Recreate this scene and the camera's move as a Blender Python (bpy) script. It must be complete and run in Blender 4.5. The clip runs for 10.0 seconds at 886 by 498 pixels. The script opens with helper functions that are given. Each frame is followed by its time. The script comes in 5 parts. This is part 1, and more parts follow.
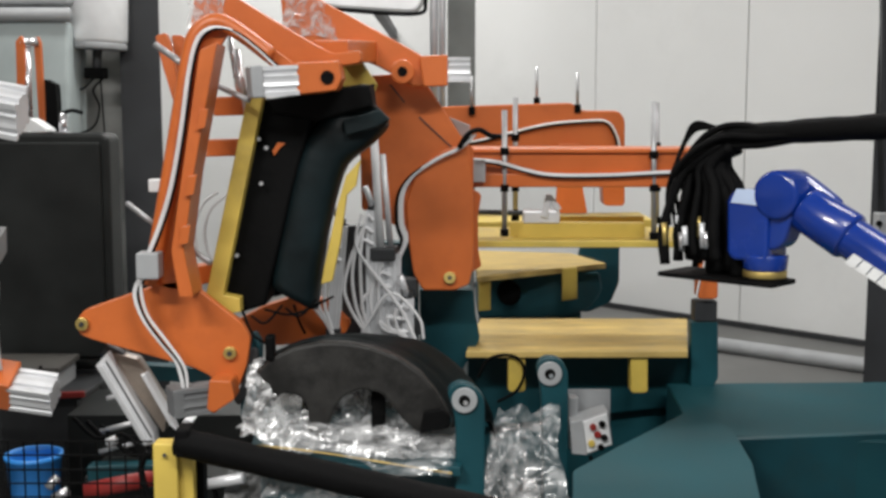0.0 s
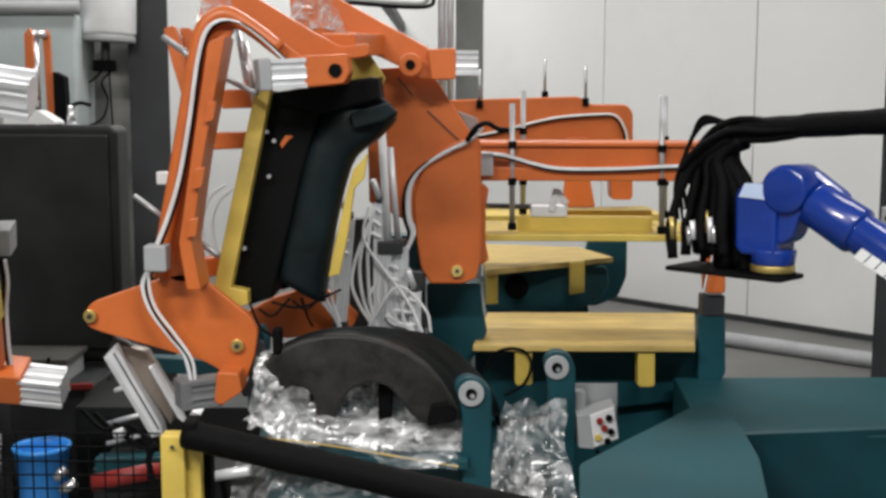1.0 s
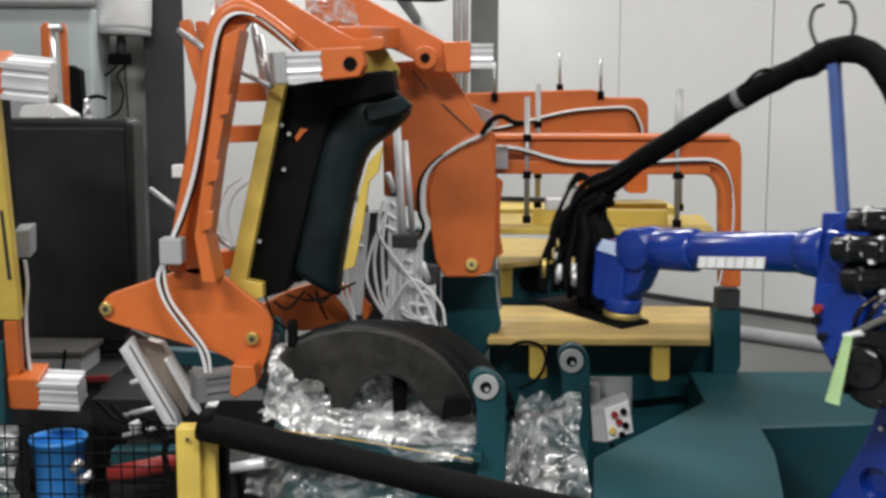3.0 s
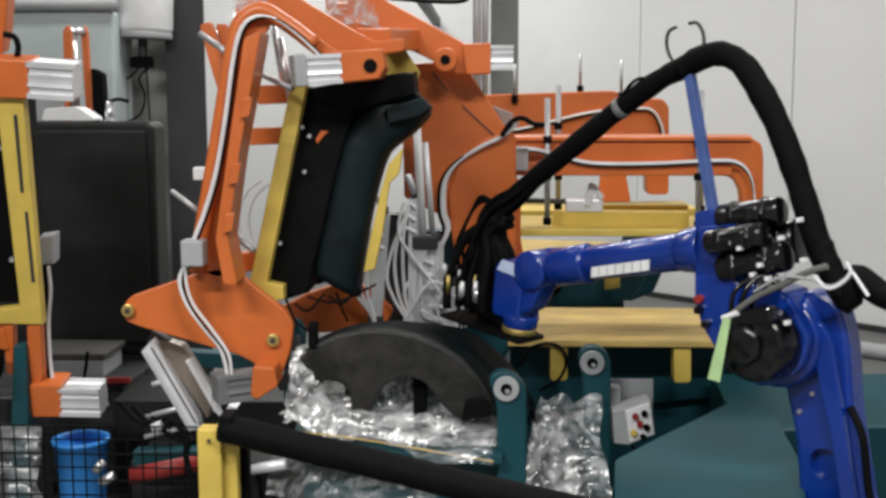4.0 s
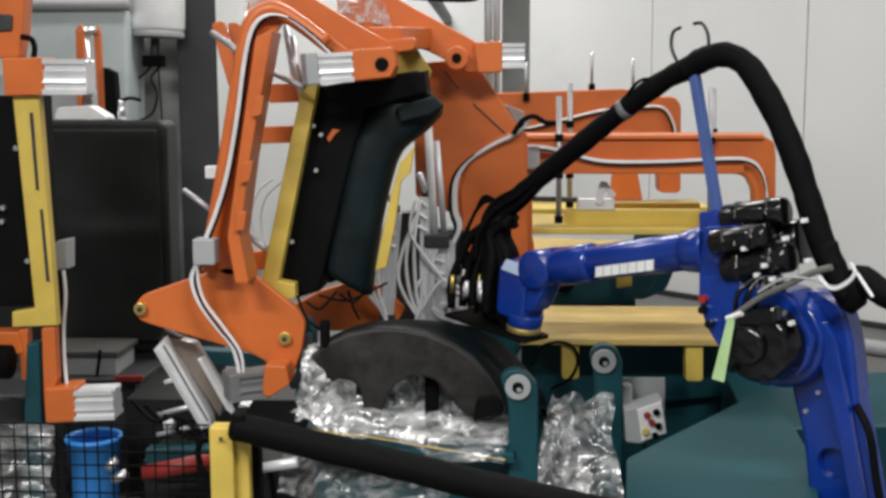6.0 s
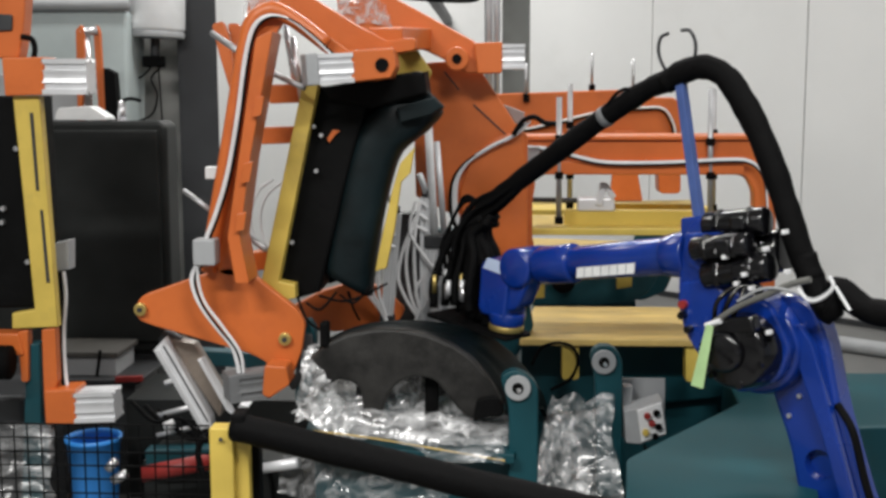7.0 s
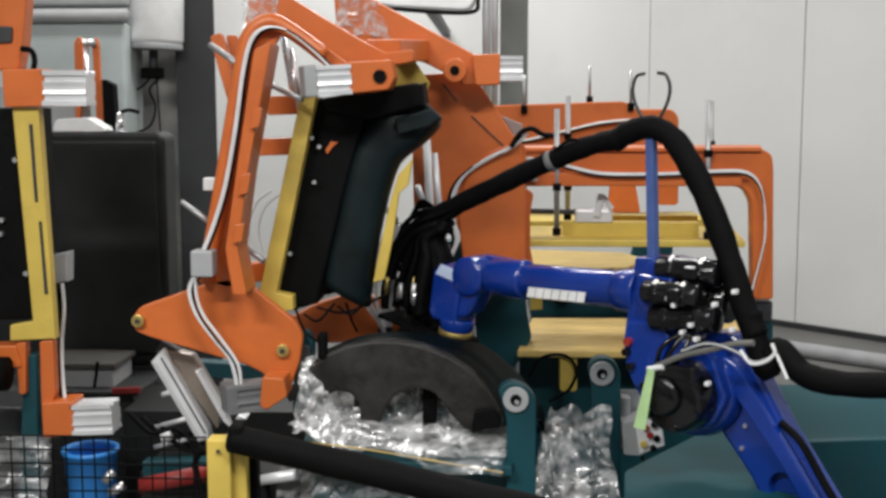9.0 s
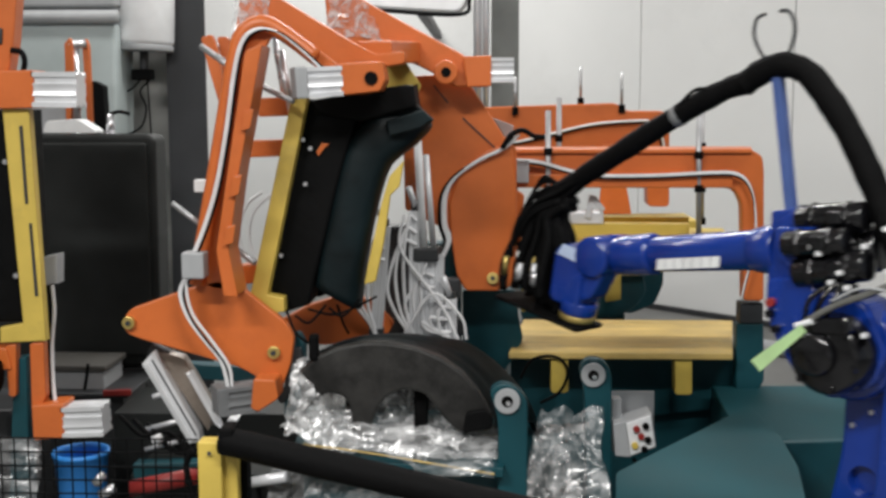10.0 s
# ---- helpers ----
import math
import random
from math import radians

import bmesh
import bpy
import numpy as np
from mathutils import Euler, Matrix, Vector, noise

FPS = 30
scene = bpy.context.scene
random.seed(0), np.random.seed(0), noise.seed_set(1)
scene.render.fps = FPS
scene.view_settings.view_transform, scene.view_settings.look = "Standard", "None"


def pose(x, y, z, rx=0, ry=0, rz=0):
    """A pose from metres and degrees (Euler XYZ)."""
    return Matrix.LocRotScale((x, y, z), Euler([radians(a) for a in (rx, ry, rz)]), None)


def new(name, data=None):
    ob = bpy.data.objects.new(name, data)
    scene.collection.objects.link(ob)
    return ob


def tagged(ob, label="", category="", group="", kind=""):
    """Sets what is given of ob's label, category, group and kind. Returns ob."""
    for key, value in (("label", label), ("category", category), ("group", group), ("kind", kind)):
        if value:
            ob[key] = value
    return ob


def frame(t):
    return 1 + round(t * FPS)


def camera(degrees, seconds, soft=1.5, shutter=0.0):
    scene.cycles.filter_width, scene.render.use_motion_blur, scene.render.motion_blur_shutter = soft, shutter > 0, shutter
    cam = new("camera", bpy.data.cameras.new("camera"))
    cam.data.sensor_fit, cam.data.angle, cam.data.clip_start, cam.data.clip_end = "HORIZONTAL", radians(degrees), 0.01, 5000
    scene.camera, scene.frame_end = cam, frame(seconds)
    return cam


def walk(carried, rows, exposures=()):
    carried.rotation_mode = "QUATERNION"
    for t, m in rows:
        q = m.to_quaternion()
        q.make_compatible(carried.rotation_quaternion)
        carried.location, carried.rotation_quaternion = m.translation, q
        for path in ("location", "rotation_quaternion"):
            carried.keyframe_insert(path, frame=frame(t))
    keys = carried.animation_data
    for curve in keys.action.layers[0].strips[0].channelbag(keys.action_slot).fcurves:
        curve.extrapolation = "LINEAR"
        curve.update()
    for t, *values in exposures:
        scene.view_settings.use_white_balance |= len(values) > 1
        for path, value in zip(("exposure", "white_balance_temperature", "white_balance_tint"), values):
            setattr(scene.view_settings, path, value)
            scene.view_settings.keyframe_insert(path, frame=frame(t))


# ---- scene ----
cam = camera(42.0, 10.0, soft=3.0, shutter=0.5)
EYE = (0, 0, 2.0)
CAMERA_TURN = [
    (0, 0, -7, 0),
    (0.5, 0.317, -7.097, -0.211),
    (1, 0.387, -7.327, -0.141),
    (1.5, 0.949, -7.423, -0.116),
    (2, 0.932, -7.55, -0.134),
    (2.2, 1.03, -7.55, -0.13),
    (3.3, 1.185, -7.69, -0.1),
    (3.5, 1.83, -7.588, -0.044),
    (4, 2.106, -7.576, 0.087),
    (4.5, 2.384, -7.611, 0.317),
    (5, 2.76, -7.752, 0.44),
    (5.5, 2.676, -7.706, 0.217),
    (7, 2.674, -7.621, 0.152),
    (7.5, 2.838, -7.621, 0.29),
    (8, 2.851, -7.565, 0.268),
    (8.5, 2.756, -7.286, 0.282),
    (9, 2.574, -7.053, 0.122),
    (9.5, 2.115, -6.97, -0.047),
    (10, 2.139, -6.973, 0.111),
]
walk(cam, [(t, pose(*EYE, 90 + pitch, roll, yaw)) for t, yaw, pitch, roll in CAMERA_TURN], exposures=[(0, 0.0), (10, 0.0)])

# ---- light: a factory hall with rows of ceiling lamps ----
world = bpy.data.worlds.new("hall_air")
world.use_nodes = True
world.node_tree.nodes["Background"].inputs[0].default_value = (0.8, 0.87, 1.0, 1)
world.node_tree.nodes["Background"].inputs[1].default_value = 0.25
scene.world = world
LAMP_SPOTS = [(-2.8, -0.4, 400), (1.3, -0.2, 280), (-3.4, 6.2, 70), (0.2, 7.4, 155), (2.6, 4.2, 68), (-1.6, 11.2, 150)]
for lx, ly, watts in LAMP_SPOTS:
    lamp = bpy.data.lights.new("ceiling_lamp_light", "AREA")
    lamp.shape, lamp.size, lamp.size_y, lamp.energy, lamp.color = "RECTANGLE", 2.4, 0.5, watts, (1.0, 0.985, 0.955)
    new("ceiling_lamp_light", lamp).matrix_world = pose(lx, ly, 5.2)


# ---- materials ----
def mat(name, base, rough=0.5, metal=0.0, vary=0.12, scale=6.0, bump=0.05, fine=60.0, dirt=None, dirt_amount=0.0, coat=0.0, streak=None, spec=0.5):
    m = bpy.data.materials.new(name)
    m.use_nodes = True
    nt = m.node_tree
    n, ln = nt.nodes, nt.links
    bs = n["Principled BSDF"]
    bs.inputs["Roughness"].default_value, bs.inputs["Metallic"].default_value = rough, metal
    bs.inputs["Coat Weight"].default_value, bs.inputs["Specular IOR Level"].default_value = coat, spec
    co = n.new("ShaderNodeTexCoord")
    mp = n.new("ShaderNodeMapping")
    ln.new(co.outputs["Object"], mp.inputs[0])
    if streak:
        mp.inputs["Scale"].default_value = streak
    a, b = n.new("ShaderNodeTexNoise"), n.new("ShaderNodeTexNoise")
    for tex, sc, det in ((a, scale, 5), (b, fine, 3)):
        tex.inputs["Scale"].default_value, tex.inputs["Detail"].default_value = sc, det
        ln.new(mp.outputs[0], tex.inputs["Vector"])
    ramp = n.new("ShaderNodeValToRGB")
    ramp.color_ramp.elements[0].position, ramp.color_ramp.elements[1].position = 0.3, 0.72
    lo = [max(0, c * (1 - vary * 1.4)) for c in base]
    hi = [min(1, c * (1 + vary)) for c in base]
    ramp.color_ramp.elements[0].color, ramp.color_ramp.elements[1].color = (*lo, 1), (*hi, 1)
    ln.new(a.outputs[0], ramp.inputs[0])
    col = ramp.outputs[0]
    if dirt:
        d = n.new("ShaderNodeTexNoise")
        d.inputs["Scale"].default_value, d.inputs["Detail"].default_value, d.inputs["Roughness"].default_value = scale * 0.7, 9, 0.7
        ln.new(co.outputs["Object"], d.inputs["Vector"])
        r2 = n.new("ShaderNodeValToRGB")
        r2.color_ramp.elements[0].position, r2.color_ramp.elements[1].position = 0.52, 0.7
        r2.color_ramp.elements[1].color = (dirt_amount, dirt_amount, dirt_amount, 1)
        ln.new(d.outputs[0], r2.inputs[0])
        mx = n.new("ShaderNodeMix")
        mx.data_type = "RGBA"
        ln.new(r2.outputs[0], mx.inputs[0])
        ln.new(col, mx.inputs[6])
        mx.inputs[7].default_value = (*dirt, 1)
        col = mx.outputs[2]
    ln.new(col, bs.inputs["Base Color"])
    rr = n.new("ShaderNodeMapRange")
    rr.inputs[3].default_value, rr.inputs[4].default_value = max(0.03, rough - 0.1), min(1, rough + 0.14)
    ln.new(a.outputs[0], rr.inputs[0])
    ln.new(rr.outputs[0], bs.inputs["Roughness"])
    bp = n.new("ShaderNodeBump")
    bp.inputs["Strength"].default_value, bp.inputs["Distance"].default_value = bump, 0.01
    ln.new(b.outputs[0], bp.inputs["Height"])
    ln.new(bp.outputs[0], bs.inputs["Normal"])
    return m


ORANGE = mat("orange_paint", (0.58, 0.138, 0.029), 0.34, 0, 0.12, 3, 0.06, 90, (0.36, 0.075, 0.018), 0.45)
YELLOW = mat("yellow_paint", (0.6, 0.44, 0.085), 0.45, 0, 0.12, 5, 0.05, 70, (0.32, 0.23, 0.07), 0.5)
BOARD = mat("worn_yellow_board", (0.56, 0.4, 0.13), 0.5, 0, 0.2, 4, 0.08, 50, (0.36, 0.25, 0.1), 0.5, 0, (1, 4, 1))
TEAL = mat("teal_paint", (0.005, 0.055, 0.07), 0.45, 0, 0.2, 3, 0.05, 60, (0.02, 0.035, 0.035), 0.4, spec=0.35)
# Slightly lighter, rougher teal for the turntable's deck and cover plate.
TEAL_TOP = mat("matt_teal_sheet", (0.0065, 0.058, 0.072), 0.55, 0, 0.15, 2, 0.05, 60, (0.014, 0.056, 0.064), 0.4, spec=0.22)
BLUE = mat("blue_robot_paint", (0.0035, 0.031, 0.245), 0.24, 0, 0.14, 4, 0.03, 80, (0.01, 0.03, 0.13), 0.4, 0.4)
BLUE_PALE = mat("faded_blue_bar", (0.055, 0.1, 0.29), 0.5, 0, 0.15, 9, 0.03)
BLACK = mat("black_rubber", (0.0025, 0.0025, 0.0027), 0.7, 0, 0.3, 8, 0.25, 60, spec=0.1)
BLACK_GLOSS = mat("black_motor_casing", (0.004, 0.004, 0.005), 0.16, 0, 0.3, 9, 0.1, 30, spec=0.6)
CAVITY = mat("black_mould_lining", (0.002, 0.0021, 0.0023), 0.6, 0, 0.4, 7, 0.2, 30, spec=0.12)
MOULD = mat("dark_resin_mould", (0.0035, 0.0103, 0.0125), 0.5, 0, 0.4, 5, 0.12, 40, (0.01, 0.017, 0.02), 0.45, spec=0.22)
CABINET = mat("black_sheet_steel", (0.0165, 0.0182, 0.0178), 0.45, 0, 0.3, 3, 0.06, 60, (0.013, 0.014, 0.014), 0.4, spec=0.2)
ALU = mat("aluminium_profile", (0.72, 0.73, 0.75), 0.36, 0.35, 0.1, 6, 0.03, 60)
STEEL = mat("dull_steel_pin", (0.42, 0.42, 0.43), 0.4, 0.6, 0.1, 8, 0.03)
SCUFFED = mat("scuffed_black_resin", (0.034, 0.033, 0.0315), 0.5, 0, 0.5, 5, 0.4, 22, (0.006, 0.006, 0.006), 0.9, spec=0.25)
CHROME = mat("chrome_rod", (0.7, 0.7, 0.72), 0.27, 0.85, 0.06, 6, 0.02)
GREY = mat("grey_plastic_box", (0.34, 0.35, 0.36), 0.5, 0, 0.08, 8, 0.03)
DULL = mat("dull_grey_casting", (0.17, 0.175, 0.18), 0.5, 0.2, 0.15, 8, 0.06)
DARKSTEEL = mat("dark_steel", (0.04, 0.042, 0.045), 0.5, 0.3, 0.2, 6, 0.05)
WHITE = mat("white_plastic", (0.75, 0.76, 0.77), 0.4, 0, 0.06, 8, 0.02)
HOSE = mat("white_air_hose", (0.72, 0.72, 0.73), 0.4, 0, 0.08, 8, 0.02)
PANEL = mat("white_wall_panel", (0.78, 0.785, 0.78), 0.42, 0, 0.03, 0.8, 0.03, 30, (0.6, 0.6, 0.59), 0.3)
CONCRETE = mat("concrete", (0.55, 0.55, 0.53), 0.85, 0, 0.2, 2.5, 0.3, 40, (0.33, 0.33, 0.32), 0.5)
FLOOR = mat("concrete_floor", (0.15, 0.15, 0.146), 0.5, 0, 0.18, 1.4, 0.1, 40, (0.09, 0.09, 0.087), 0.5)
GREY_COLUMN = mat("grey_painted_column", (0.11, 0.116, 0.112), 0.6, 0, 0.2, 3, 0.08)
COLUMN = mat("dark_painted_column", (0.03, 0.032, 0.036), 0.6, 0, 0.2, 3, 0.08)
BUCKET = mat("blue_bucket_plastic", (0.035, 0.25, 0.7), 0.35, 0, 0.1, 5, 0.02)
RED = mat("red_paint", (0.3, 0.022, 0.018), 0.5, 0, 0.25, 6, 0.05)
BRASS = mat("brass_bushing", (0.6, 0.45, 0.15), 0.35, 0.8, 0.1, 9, 0.03)
GREEN_TAG = mat("pale_green_tag", (0.42, 0.62, 0.3), 0.6, 0, 0.1, 9, 0.03)
PAPER = mat("white_label", (0.75, 0.76, 0.76), 0.5, 0, 0.06, 12, 0.02)


def film_material(name, milky, shine, tone=0.79):
    """Clear film: mostly see-through, milky in the folds, with sharp glints."""
    m = mat(name, (tone * 0.99, tone, tone * 1.01), 0.28, 0, 0.1, 9, 0.08, 12)
    nt = m.node_tree
    bs, out = nt.nodes["Principled BSDF"], nt.nodes["Material Output"]
    clear, mix, crease = nt.nodes.new("ShaderNodeBsdfTransparent"), nt.nodes.new("ShaderNodeMixShader"), nt.nodes.new("ShaderNodeTexNoise")
    gloss, add = nt.nodes.new("ShaderNodeBsdfGlossy"), nt.nodes.new("ShaderNodeMixShader")
    gloss.inputs["Roughness"].default_value = 0.2
    add.inputs[0].default_value = shine
    crease.inputs["Scale"].default_value, crease.inputs["Detail"].default_value = 6, 4
    rng = nt.nodes.new("ShaderNodeMapRange")
    rng.inputs[1].default_value, rng.inputs[2].default_value = 0.42, 0.68
    rng.inputs[3].default_value, rng.inputs[4].default_value = 0.05, milky
    nt.links.new(crease.outputs[0], rng.inputs[0])
    nt.links.new(rng.outputs[0], mix.inputs[0])
    nt.links.new(clear.outputs[0], mix.inputs[1])
    nt.links.new(bs.outputs[0], mix.inputs[2])
    nt.links.new(mix.outputs[0], add.inputs[1])
    nt.links.new(gloss.outputs[0], add.inputs[2])
    nt.links.new(add.outputs[0], out.inputs[0])
    return m


FILM = film_material("crumpled_clear_film", 0.74, 0.09)
FILM_THIN = film_material("thin_clear_film", 0.4, 0.07)

# Darker, greyer film for the sheet behind the wire mesh.
FILM_GREY = film_material("grey_film", 0.6, 0.03, 0.42)

# ---- building blocks ----
WORLD_OF = {}


def thing(name, label, category, loc=(0, 0, 0), group="", kind=""):
    ob = new(name)
    ob.location = loc
    ob.empty_display_size = 0.1
    WORLD_OF[ob] = Matrix.Translation(loc)
    return tagged(ob, label, category, group, kind)


def part(name, bm, material, parent=None, label="", smooth=False, local=False):
    """Links a bmesh as one mesh object; its coordinates are the hall's, or with local its parent's."""
    me = bpy.data.meshes.new(name)
    bmesh.ops.recalc_face_normals(bm, faces=bm.faces)
    bm.to_mesh(me)
    bm.free()
    me.materials.append(material)
    if smooth:
        me.shade_smooth()
    ob = new(name, me)
    WORLD_OF[ob] = Matrix.Identity(4)
    if parent:
        ob.parent = parent
        ob.matrix_parent_inverse = Matrix.Identity(4) if local else WORLD_OF.get(parent, Matrix.Identity(4)).inverted()
    if label:
        ob["label"] = label
    return ob


def bevelled(bm, r, seg=2):
    if r > 0:
        es = [e for e in bm.edges if len(e.link_faces) == 2 and e.calc_face_angle(0) > 0.5]
        bmesh.ops.bevel(bm, geom=es, offset=r, segments=seg, affect="EDGES", profile=0.5, clamp_overlap=True)
    return bm


def block(x0, x1, y0, y1, z0, z1, r=0.004, bm=None):
    b = bmesh.new()
    bmesh.ops.create_cube(b, size=1, matrix=Matrix.Translation(((x0 + x1) / 2, (y0 + y1) / 2, (z0 + z1) / 2)) @ Matrix.Diagonal((abs(x1 - x0), abs(y1 - y0), abs(z1 - z0), 1)))
    bevelled(b, r)
    return merged(bm, b)


def merged(bm, b):
    if bm is None:
        return b
    me = bpy.data.meshes.new("tmp")
    b.to_mesh(me)
    b.free()
    bm.from_mesh(me)
    bpy.data.meshes.remove(me)
    return bm


def rounded(points, r, seg=5):
    """A closed outline with its corners rounded by about r."""
    out, n = [], len(points)
    for i in range(n):
        p, a, b = (Vector(points[k % n]) for k in (i, i - 1, i + 1))
        u, v = a - p, b - p
        k = min(r, u.length * 0.45, v.length * 0.45)
        s, e = p + u.normalized() * k, p + v.normalized() * k
        for j in range(seg + 1):
            t = j / seg
            out.append(tuple((1 - t) ** 2 * s + 2 * t * (1 - t) * p + t * t * e))
    return out


def plate(outline, y0, y1, r=0.004, round_by=0.0, shear=0.0, bm=None, axis="y"):
    """A flat outline (x, z) given thickness from y0 to y1; shear moves the far face sideways."""
    pts = rounded(outline, round_by) if round_by else outline
    b = bmesh.new()
    make = (lambda p, d, s: (p[0] + s, d, p[1])) if axis == "y" else ((lambda p, d, s: (p[0], p[1], d)) if axis == "z" else (lambda p, d, s: (d, p[0], p[1])))
    front = [b.verts.new(make(p, y0, 0)) for p in pts]
    back = [b.verts.new(make(p, y1, shear)) for p in pts]
    n = len(pts)
    f0, f1 = b.faces.new(front), b.faces.new(back[::-1])
    for i in range(n):
        b.faces.new((front[i], back[i], back[(i + 1) % n], front[(i + 1) % n]))
    bmesh.ops.recalc_face_normals(b, faces=b.faces)
    if r > 0:
        es = [e for e in b.edges if f0 in e.link_faces or f1 in e.link_faces]
        bmesh.ops.bevel(b, geom=es, offset=r, segments=2, affect="EDGES", profile=0.5, clamp_overlap=True)
    return merged(bm, b)


def rod(p0, p1, r, r2=None, n=20, bm=None, bevel=0.0):
    p0, p1 = Vector(p0), Vector(p1)
    b = bmesh.new()
    d = p1 - p0
    bmesh.ops.create_cone(b, cap_ends=True, segments=n, radius1=r, radius2=r if r2 is None else r2, depth=d.length,
                          matrix=Matrix.Translation((p0 + p1) / 2) @ d.to_track_quat("Z", "Y").to_matrix().to_4x4())
    if bevel:
        es = [e for e in b.edges if any(len(f.verts) > 4 for f in e.link_faces)]
        bmesh.ops.bevel(b, geom=es, offset=bevel, segments=2, affect="EDGES", profile=0.5, clamp_overlap=True)
    return merged(bm, b)


def spline(points, steps=6):
    ps = [Vector(p) for p in points]
    ps = [ps[0] * 2 - ps[1]] + ps + [ps[-1] * 2 - ps[-2]]
    out = []
    for i in range(1, len(ps) - 2):
        a, b, c, d = ps[i - 1:i + 3]
        for k in range(steps):
            t = k / steps
            out.append(0.5 * (2 * b + (c - a) * t + (2 * a - 5 * b + 4 * c - d) * t * t + (3 * b - a - 3 * c + d) * t ** 3))
    out.append(ps[-2])
    return out


def hose(points, r, n=8, steps=6, bm=None, lumpy=0.0, seed=0):
    """A round tube along a smooth way through the points; lumpy makes its thickness uneven."""
    way = spline(points, steps)
    b = bmesh.new()
    rings = []
    side = None
    for i, p in enumerate(way):
        d = (way[min(i + 1, len(way) - 1)] - way[max(i - 1, 0)]).normalized()
        if side is None:
            side = d.orthogonal().normalized()
        side = (side - d * side.dot(d)).normalized()
        up = d.cross(side)
        k = r * (1 + lumpy * noise.noise((i * 0.45, seed * 3.1, 0.5)))
        rings.append([b.verts.new(p + (side * math.cos(a) + up * math.sin(a)) * k) for a in (2 * math.pi * j / n for j in range(n))])
    for q, w in zip(rings, rings[1:]):
        for j in range(n):
            b.faces.new((q[j], q[(j + 1) % n], w[(j + 1) % n], w[j]))
    b.faces.new(rings[0][::-1])
    b.faces.new(rings[-1])
    return merged(bm, b)


def beam(p0, p1, w, h, r=0.004, bm=None, up=(0, 0, 1)):
    """A box-section bar from p0 to p1, w wide and h high."""
    p0, p1 = Vector(p0), Vector(p1)
    z = (p1 - p0).normalized()
    x = Vector(up).cross(z).normalized()
    y = z.cross(x)
    m = Matrix((x, y, z)).transposed().to_4x4()
    m.translation = (p0 + p1) / 2
    b = bmesh.new()
    bmesh.ops.create_cube(b, size=1, matrix=m @ Matrix.Diagonal((w, h, (p1 - p0).length, 1)))
    bevelled(b, r)
    return merged(bm, b)


def lathe(at, profile, n=32):
    """A round body turned from (radius, height) points about an upright axis."""
    b = bmesh.new()
    rings = [[b.verts.new((at[0] + r * math.cos(a), at[1] + r * math.sin(a), z)) for a in (2 * math.pi * k / n for k in range(n))] for r, z in profile]
    for q, w in zip(rings, rings[1:]):
        for k in range(n):
            b.faces.new((q[k], q[(k + 1) % n], w[(k + 1) % n], w[k]))
    b.faces.new(rings[0][::-1])
    b.faces.new(rings[-1])
    return b


def profile_tube(p0, p1, w, h, up=(0, 0, 1)):
    """An extruded aluminium cylinder body: one grooved section drawn out from p0 to p1."""
    p0, p1 = Vector(p0), Vector(p1)
    z = (p1 - p0).normalized()
    x = Vector(up).cross(z).normalized()
    y = z.cross(x)
    side = [(-0.5, 0), (-0.36, 0), (-0.33, 0.09), (-0.2, 0.09), (-0.17, 0), (-0.05, 0.03), (0.05, 0.03), (0.17, 0), (0.2, 0.09), (0.33, 0.09), (0.36, 0)]
    ring = []
    for k in range(4):
        c, s = ((1, 0), (0, 1), (-1, 0), (0, -1))[k]
        for u, v in side:
            a, b2 = u, -0.5 + v
            ring.append(((a * c - b2 * s) * w, (a * s + b2 * c) * h))
    b = bmesh.new()
    ends = [[b.verts.new(p + x * q[0] + y * q[1]) for q in ring] for p in (p0, p1)]
    n = len(ring)
    for i in range(n):
        b.faces.new((ends[0][i], ends[0][(i + 1) % n], ends[1][(i + 1) % n], ends[1][i]))
    b.faces.new(ends[0][::-1])
    b.faces.new(ends[1])
    return b


# ---- the hall ----
floor = part("floor", block(-14, 14, -8, 18, -0.2, 0, 0), FLOOR)
tagged(floor, "grey worn concrete factory floor", "floor", kind="structure")
ceiling = part("ceiling", block(-14, 14, -8, 18, 5.6, 5.8, 0), PANEL)
tagged(ceiling, "white sheet metal hall ceiling", "ceiling", kind="structure")
WALL_A, WALL_B = Vector((0.145, 13.073, 0)), Vector((3.612, 9.585, 0))
along = (WALL_B - WALL_A).normalized()
across = Vector((along.y, -along.x, 0))
if across.dot(Vector((1, 1, 0))) < 0:
    across = -across
wall_east = part("wall_east", beam(WALL_A + along * -0.4 + across * 0.1 + Vector((0, 0, 2.8)), WALL_B + along * 9 + across * 0.1 + Vector((0, 0, 2.8)), 0.1, 5.6, 0, None), PANEL)
tagged(wall_east, "white insulated metal panel wall", "wall", kind="structure")


def wall_panels():
    length = 1.7
    for i in range(-1, 8):
        a = WALL_A + along * (PANEL_START + length * i + 0.005) + across * 0.02
        b = WALL_A + along * (PANEL_START + length * (i + 1) - 0.005) + across * 0.02
        if i < 0:
            a = WALL_A + along * -0.3 + across * 0.02
        part("panel", beam(a + Vector((0, 0, 2.79)), b + Vector((0, 0, 2.79)), 0.06, 5.5, 0.006), PANEL, wall_east)


